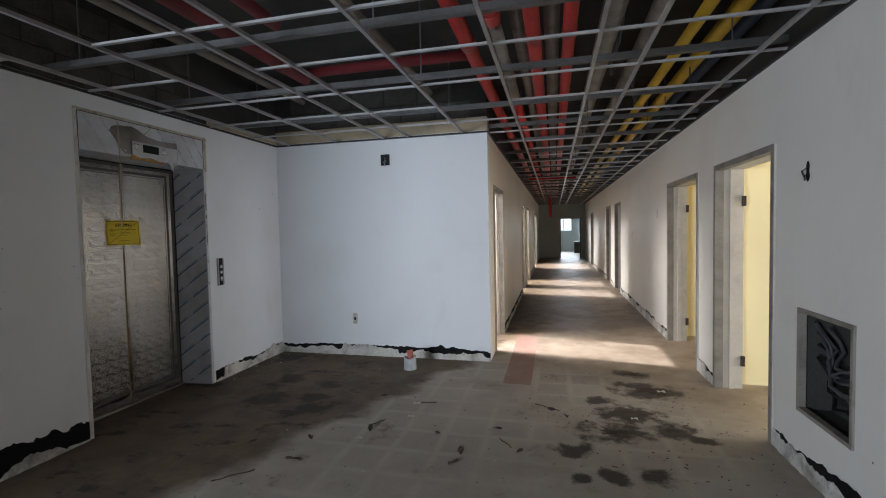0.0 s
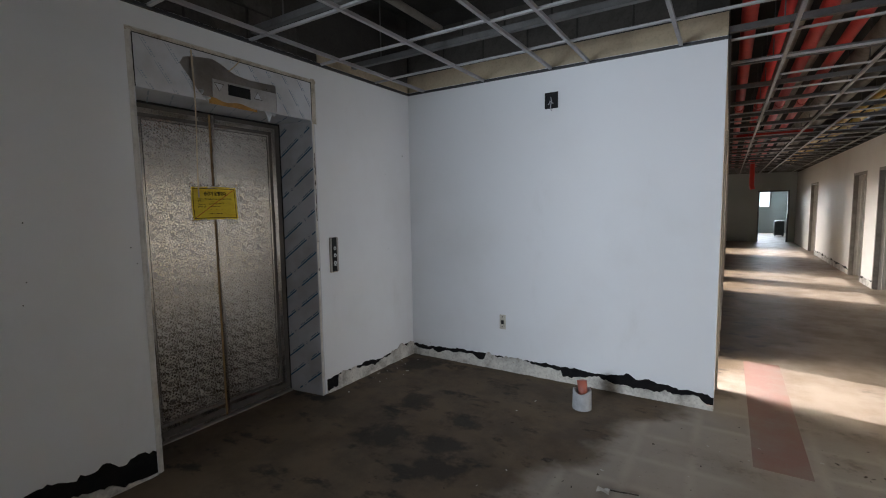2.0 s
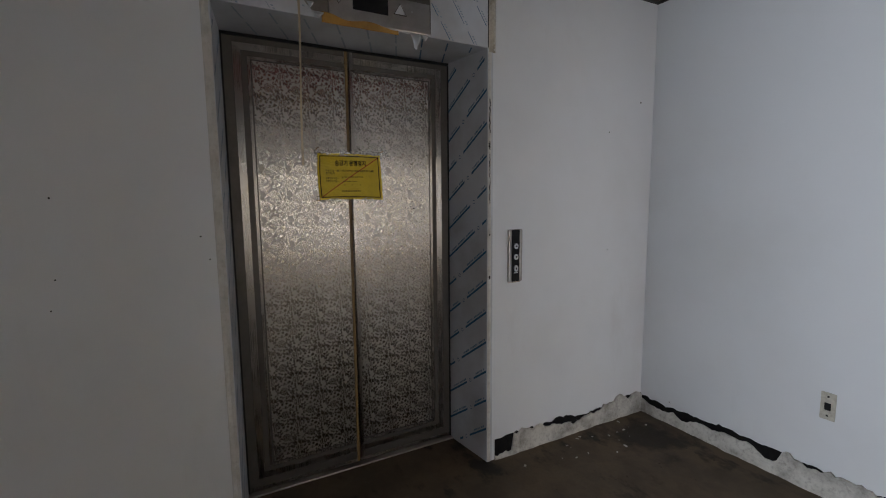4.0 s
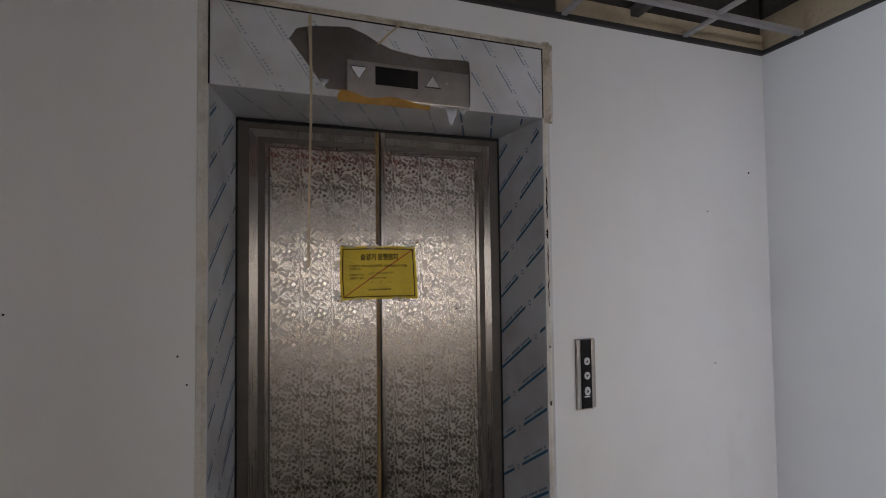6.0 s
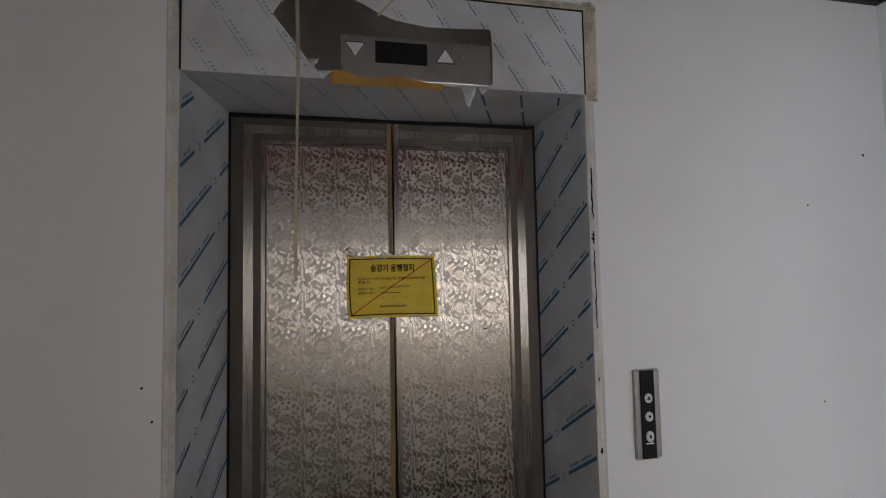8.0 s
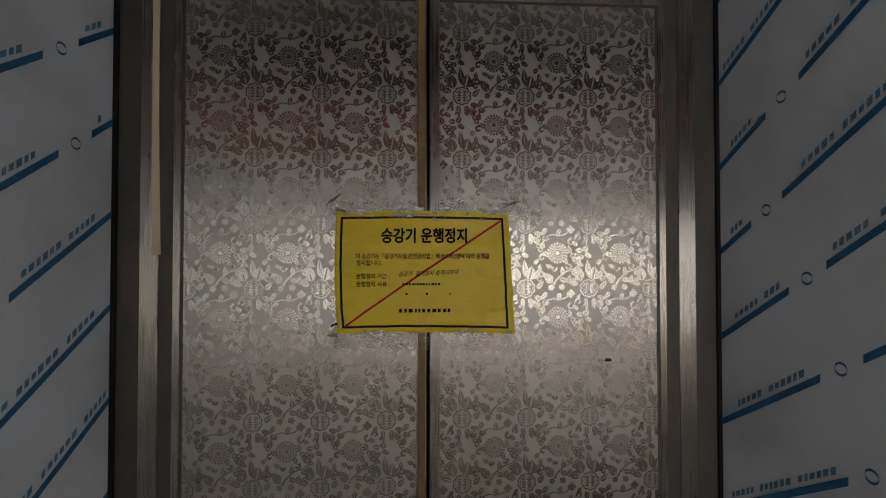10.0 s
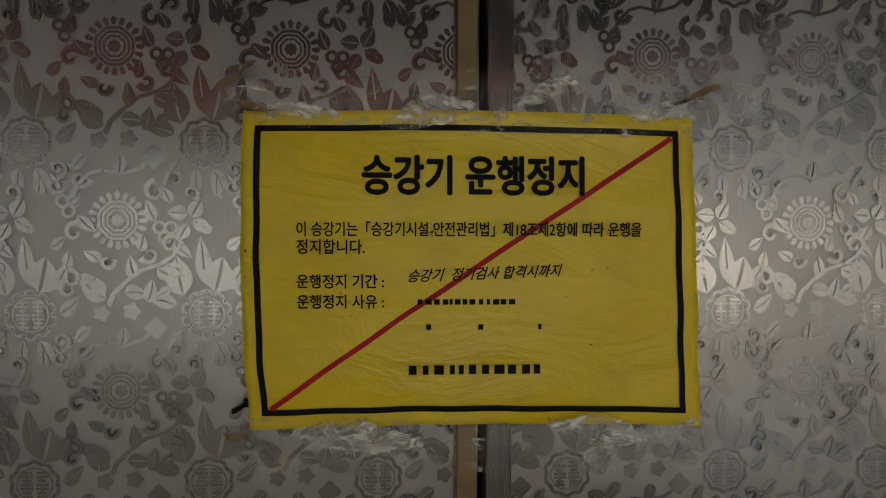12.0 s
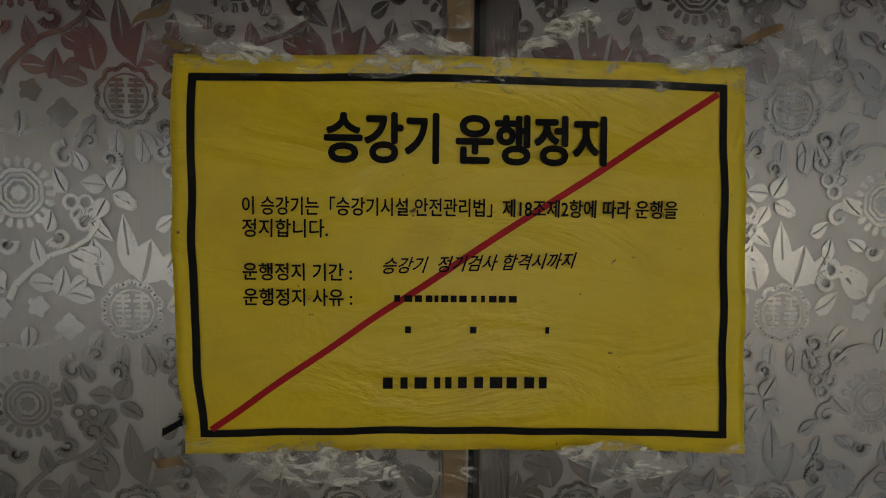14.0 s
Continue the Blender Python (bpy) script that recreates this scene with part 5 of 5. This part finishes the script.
# ---------------------------------------------------------------- call buttons
calls = empty("call_button_panel", label="black elevator call panel with steel sides and three buttons", category="button panel")
cy0, cy1, cz0, cz1 = 4.021, 4.107, 0.954, 1.226
part("back_plate", boxes(((WEST, cy0, cz0), (WEST + 0.010, cy1, cz1)), bevel=0.003), DULL, calls, "dull steel back plate")
part("face", boxes(((WEST + 0.010, cy0 + 0.020, cz0 + 0.002), (WEST + 0.016, cy1 - 0.020, cz1 - 0.002)), bevel=0.002), BLACK, calls, "black glossy face")
part("side_trim", boxes(((WEST + 0.010, cy0 + 0.001, cz0 + 0.004), (WEST + 0.014, cy0 + 0.018, cz1 - 0.004)), bevel=0.003), DULL, calls)
part("side_trim", boxes(((WEST + 0.010, cy1 - 0.018, cz0 + 0.004), (WEST + 0.014, cy1 - 0.001, cz1 - 0.004)), bevel=0.003), DULL, calls)
ym = (cy0 + cy1) / 2
for z, kind in ((1.140, 1), (1.084, -1), (1.024, 0)):
    bm = bmesh.new()
    pts = [(ym + 0.0125 * math.cos(k * math.pi / 10), z + 0.0145 * math.sin(k * math.pi / 10) * (1.0 if kind else 1.15)) for k in range(20)]
    polygon(bm, pts, WEST + 0.020, WEST + 0.015)
    bt = part("button", bm, GLYPH, calls, "round pale lift button")
    bm = bmesh.new()
    if kind:
        polygon(bm, [(ym - 0.006, z - kind * 0.004), (ym + 0.006, z - kind * 0.004), (ym, z + kind * 0.006)], WEST + 0.0212, WEST + 0.0195)
    else:
        polygon(bm, [(ym - 0.003, z - 0.005), (ym + 0.003, z - 0.005), (ym + 0.003, z + 0.005), (ym - 0.003, z + 0.005)], WEST + 0.0212, WEST + 0.0195)
    part("mark", bm, INK, bt)
bm = boxes(((WEST + 0.0155, ym - 0.013, 1.000), (WEST + 0.0168, ym + 0.013, 1.0045)))
part("caption", bm, GLYPH, calls, "tiny unreadable caption bar")
part("grime", boxes(((WEST + 0.0005, cy0 + 0.004, cz0 - 0.006), (WEST + 0.004, cy1 - 0.006, cz0)), bevel=0.001), SEALANT, calls)


# ---------------------------------------------------------------- fittings on the facing wall and right wall
def wires(parent, pts_list, radius, material=WIRE):
    for pts in pts_list:
        part("wire", tube(pts, radius, 8), material, parent, smooth=True)


box_ = empty("junction_box", label="open black wall box with a dangling wire end", category="junction box")
part("rim", boxes(((-2.347, NORTH - 0.010, 2.212), (-2.242, NORTH, 2.226)), ((-2.347, NORTH - 0.010, 2.322), (-2.242, NORTH, 2.336)), ((-2.347, NORTH - 0.010, 2.226), (-2.333, NORTH, 2.322)), ((-2.256, NORTH - 0.010, 2.226), (-2.242, NORTH, 2.322))), BLACK, box_)
part("inside", boxes(((-2.333, NORTH - 0.003, 2.226), (-2.256, NORTH, 2.322))), BLACK, box_)
wires(box_, [[(-2.30, NORTH - 0.004, 2.30), (-2.285, NORTH - 0.03, 2.27), (-2.295, NORTH - 0.025, 2.22), (-2.29, NORTH - 0.015, 2.19)], [(-2.28, NORTH - 0.004, 2.25), (-2.30, NORTH - 0.02, 2.265), (-2.315, NORTH - 0.015, 2.24)]], 0.004, PVC)
sock = empty("wall_socket", label="aged wall socket without its cover plate", category="socket")
part("base", boxes(((-2.752, NORTH - 0.006, 0.372), (-2.694, NORTH, 0.500)), bevel=0.003), SOCKET, sock)
part("insert", boxes(((-2.735, NORTH - 0.010, 0.418), (-2.711, NORTH - 0.006, 0.452)), bevel=0.003), BLACK, sock, "dark socket insert")
for z in (0.392, 0.481):
    part("screw_hole", boxes(((-2.727, NORTH - 0.0075, z - 0.004), (-2.719, NORTH - 0.006, z + 0.004))), BLACK, sock)

stub = empty("floor_pipe_stub", label="grey plastic sleeve with a red pipe end in the floor", category="pipe")
c = Vector((-1.918, 4.69, 0))
bm = bmesh.new()
n = 24
prof = [(0.066, 0.0), (0.064, 0.125), (0.060, 0.132), (0.055, 0.130), (0.054, 0.02)]
rings = [[bm.verts.new(c + Vector((r * math.cos(k * 2 * math.pi / n), r * math.sin(k * 2 * math.pi / n), z + 0.012 * math.sin(k * 0.6) * (z > 0.1)))) for k in range(n)] for r, z in prof]
for a, b in zip(rings, rings[1:]):
    for k in range(n):
        bm.faces.new((a[k], a[(k + 1) % n], b[(k + 1) % n], b[k]))
part("sleeve", bm, PVC, stub, "chipped grey plastic sleeve", smooth=True)
part("inner_pipe", tube([c + Vector((0, 0, 0.01)), c + Vector((0.004, 0.008, 0.12)), c + Vector((-0.008, 0.016, 0.195))], [0.032, 0.032, 0.034], 16), surface("faded_red_plastic", (0.42, 0.12, 0.08), (0.25, 0.08, 0.06), 20, 0.6, 0.5), stub, "faded red pipe end", smooth=True)
part("packing", boxes((c + Vector((-0.03, -0.03, 0.0)), c + Vector((0.03, 0.03, 0.02)))), BLACK, stub)

acc = empty("access_panel", label="open wall access box with a steel frame and loose cables", category="access panel")
py0, py1, pz0, pz1 = PANEL
F = 0.024
for a, b in (((py0, pz0), (py1, pz0 + F)), ((py0, pz1 - F), (py1, pz1)), ((py0, pz0 + F), (py0 + F, pz1 - F)), ((py1 - F, pz0 + F), (py1, pz1 - F))):
    part("frame_bar", boxes(((EAST - 0.012, a[0], a[1]), (EAST + 0.03, b[0], b[1])), bevel=0.003), PANEL_FRAME, acc, "dull brown-grey frame bar")
part("back", boxes(((EAST + 0.17, py0, pz0), (EAST + 0.18, py1, pz1))), VOID_DARK, acc, "dark back of the box")
for a, b in (((py0, pz0), (py1, pz0 + 0.006)), ((py0, pz1 - 0.006), (py1, pz1)), ((py0, pz0), (py0 + 0.006, pz1)), ((py1 - 0.006, pz0), (py1, pz1))):
    part("side", boxes(((EAST + 0.03, a[0], a[1]), (EAST + 0.17, b[0], b[1]))), VOID_DARK, acc)
part("inner_plate", boxes(((EAST + 0.12, py0 + 0.05, pz0 + 0.08), (EAST + 0.13, py0 + 0.19, pz1 - 0.14)), bevel=0.003), GREY_PIPE, acc, "pale inner mounting plate")
rng = random.Random(8)
cab = []
for k in range(9):
    y0, y1 = py1 - 0.04 - rng.uniform(0, 0.1), py0 + 0.05 + rng.uniform(0, 0.18)
    z0, z1 = pz1 - 0.05 - rng.uniform(0, 0.22), pz0 + 0.20 + rng.uniform(-0.1, 0.16)
    cab.append([(EAST + 0.05 + 0.05 * rng.random() + 0.03 * math.sin(i), y0 + (y1 - y0) * i / 7, z0 + (z1 - z0) * i / 7 - 0.09 * math.sin(math.pi * i / 7)) for i in range(8)])
for pts in cab:
    part("cable", tube(pts, rng.choice((0.007, 0.010)), 8), WIRE if rng.random() < 0.6 else BLACK, acc, smooth=True)
hb = empty("wall_hole", label="small dark wall hole with wire ends", category="junction box")
bm = bmesh.new()
sheet(bm, lambda u, v: (EAST - 0.002, 3.182 + 0.022 * math.sin(math.pi * (0.1 + 0.8 * v)) * (2 * u - 1) * (1 + 0.3 * math.sin(9 * v)), 1.695 + 0.115 * v), 3, 12)
part("hole", bm, BLACK, hb)
wires(hb, [[(EAST - 0.004, 3.182, 1.775), (EAST - 0.03, 3.186, 1.755), (EAST - 0.022, 3.178, 1.72)], [(EAST - 0.004, 3.176, 1.735), (EAST - 0.025, 3.17, 1.73), (EAST - 0.02, 3.174, 1.70)]], 0.005)

# small wall plates further down the corridor
for y, z in ((7.0, 1.62), (9.0, 1.30)):
    sw = empty("switch_plate", label="small dull wall switch plate in the corridor", category="switch", group="corridor switch plates")
    part("plate", boxes(((EAST - 0.008, y - 0.035, z - 0.06), (EAST, y + 0.035, z + 0.06)), bevel=0.003), SOCKET, sw)

# cabinet and ledge in the far room
fc = empty("far_cabinet", label="small dark cabinet standing in the far room", category="cabinet")
part("body", boxes(((0.62, 25.4, 0.04), (0.95, 25.8, 0.66)), bevel=0.01), CABINET, fc)
part("door", boxes(((0.64, 25.385, 0.08), (0.93, 25.40, 0.62)), bevel=0.004), CABINET, fc)
for x in (0.65, 0.92):
    part("leg", boxes(((x - 0.015, 25.45, 0), (x + 0.015, 25.48, 0.05))), CABINET, fc)


# ---------------------------------------------------------------- marks and debris on the floor
tagged(part("floor_marking", boxes(((-0.915, 4.42, 0.0), (-0.650, 6.40, 0.0022))), surface("faded_red_floor_paint", (0.25, 0.135, 0.11), (0.25, 0.20, 0.165), 4, 0.95, 0.7)), "faded red painted rectangle on the dusty floor", "floor marking")


def dirt_patch(cx, cy, rx, ry, seed, h=0.018):
    """A low, uneven heap of dry dirt with ragged edges."""
    bm = bmesh.new()
    rings = 7
    sides = 64
    top = bm.verts.new((cx, cy, h * 0.8))
    prev = None
    for i in range(1, rings + 1):
        s = i / rings
        ring = []
        for k in range(sides):
            a = k * 2 * math.pi / sides
            edge = 1 + 0.75 * noise.noise((math.cos(a) * 1.7 + seed, math.sin(a) * 1.7, seed)) + 0.5 * noise.noise((math.cos(a) * 5, math.sin(a) * 5 + seed, 2)) + 0.25 * noise.noise((math.cos(a) * 13, math.sin(a) * 13, seed))
            x, y = cx + rx * s * edge * math.cos(a), cy + ry * s * edge * math.sin(a)
            z = h * (1 - s) * (0.5 + 0.9 * abs(noise.noise((x * 22, y * 22, seed)))) + (0.0025 if i < rings else 0.0004)
            ring.append(bm.verts.new((x, y, z)))
        for k in range(sides):
            if prev:
                bm.faces.new((prev[k], ring[k], ring[(k + 1) % sides], prev[(k + 1) % sides]))
            else:
                bm.faces.new((top, ring[k], ring[(k + 1) % sides]))
        prev = ring
    return tagged(part("dirt_mound", bm, DIRT, smooth=True), "low heap of dark dry dirt on the screed floor", "dirt", "dirt heaps by the doorway")


for i, (x, y, rx, ry) in enumerate(((0.30, 4.90, 0.10, 0.04), (0.42, 4.46, 0.13, 0.08), (0.18, 3.90, 0.10, 0.06), (-0.02, 3.54, 0.09, 0.05), (0.38, 3.65, 0.06, 0.04))):
    dirt_patch(x, y, rx, ry, i * 2.3 + 1, 0.012)

rng = random.Random(42)


def scatter(name, count, zone, size, material, label):
    """Loose crumbs lying on the floor, as one object."""
    bm = bmesh.new()
    for _ in range(count):
        x, y = zone(rng)
        s = size * rng.uniform(0.4, 1.5)
        a = rng.random() * 6.283
        ca, sa = math.cos(a), math.sin(a)
        l, w, h = s * rng.uniform(0.7, 2.0), s * rng.uniform(0.5, 1), s * rng.uniform(0.2, 0.6)
        base = [bm.verts.new((x + ca * p * l - sa * q * w, y + sa * p * l + ca * q * w, 0.0005)) for p, q in ((-1, -0.8), (0.9, -1), (1, 0.7), (-0.8, 1))]
        peak = [bm.verts.new((x + ca * p * l - sa * q * w, y + sa * p * l + ca * q * w, h * rng.uniform(0.7, 1.2))) for p, q in ((-0.6, -0.4), (0.5, -0.6), (0.6, 0.4), (-0.4, 0.6))]
        bm.faces.new(peak)
        for k in range(4):
            bm.faces.new((base[k], base[(k + 1) % 4], peak[(k + 1) % 4], peak[k]))
    return tagged(part(name, bm, material), label, "debris", kind="stuff")


scatter("dirt_crumbs", 240, lambda r: (r.gauss(0.15, 0.45), r.gauss(3.8, 0.65)), 0.0055, DIRT, "dark crumbs of dirt scattered round the heaps")
scatter("floor_grit", 380, lambda r: (r.uniform(-3.4, 0.9), r.uniform(0.8, 5.0)), 0.0045, DIRT, "dark grit scattered over the lobby floor")
scatter("plaster_chips", 45, lambda r: (r.uniform(-2.4, 0.8), r.uniform(1.5, 5.0)), 0.005, CHIP, "pale plaster chips scattered on the floor")
scatter("plaster_crumbs", 20, lambda r: (r.uniform(-3.66, -3.4), r.uniform(4.0, 5.0)), 0.005, CHIP, "plaster crumbs along the torn baseboard")
for x, y, s in ((-1.566, 3.782, 0.020), (-1.536, 3.519, 0.016), (0.47, 4.43, 0.022), (0.15, 3.80, 0.016), (-1.78, 3.1, 0.010)):
    bm = bmesh.new()
    sheet(bm, lambda u, v: (x + s * (2 * u - 1) * 1.5, y + s * (2 * v - 1), 0.002 + 0.5 * s * abs(math.sin(3 * u + 2 * v))), 5, 4)
    tagged(part("paper_scrap", bm, CHIP), "small crumpled pale paper scrap on the floor", "scrap", "paper scraps")
for k, (x, y, s) in enumerate(((-2.072, 2.727, 0.035), (-2.13, 3.037, 0.025), (-1.041, 3.048, 0.032), (-1.057, 2.898, 0.028), (-0.845, 3.429, 0.022), (-1.253, 3.274, 0.020), (-1.765, 3.248, 0.03), (-0.66, 3.12, 0.022), (-1.9, 3.9, 0.02), (-0.45, 3.85, 0.03), (-0.35, 3.75, 0.02), (-2.5, 2.9, 0.018))):
    bm = bmesh.new()
    a = k * 2.4
    ca, sa = math.cos(a), math.sin(a)
    sheet(bm, lambda u, v: (x + s * ((2 * u - 1) * 1.6 * ca - (2 * v - 1) * (1 - (2 * u - 1) ** 2 * 0.9) * 0.7 * sa), y + s * ((2 * u - 1) * 1.6 * sa + (2 * v - 1) * (1 - (2 * u - 1) ** 2 * 0.9) * 0.7 * ca),
                            0.003 + 0.55 * s * abs(math.sin(2.5 * u + 2 * v + k))), 7, 4)
    tagged(part("dry_leaf", bm, DIRT), "dark curled dry leaf lying on the floor", "leaf", "dry leaves on the floor")
for k, (x, y, a, n_seg) in enumerate(((-1.80, 3.30, 0.9, 4), (-2.42, 2.40, 0.75, 6), (-0.72, 3.16, 2.2, 4), (-1.55, 3.80, 0.2, 4), (-0.50, 3.90, 2.6, 3))):
    pts = [(x + 0.05 * i * math.cos(a) + 0.01 * math.sin(2 * i), y + 0.05 * i * math.sin(a), 0.006) for i in range(n_seg)]
    tagged(part("twig", tube(pts, 0.0035, 6), DIRT), "thin dark twig lying on the floor", "twig", "twigs on the floor")
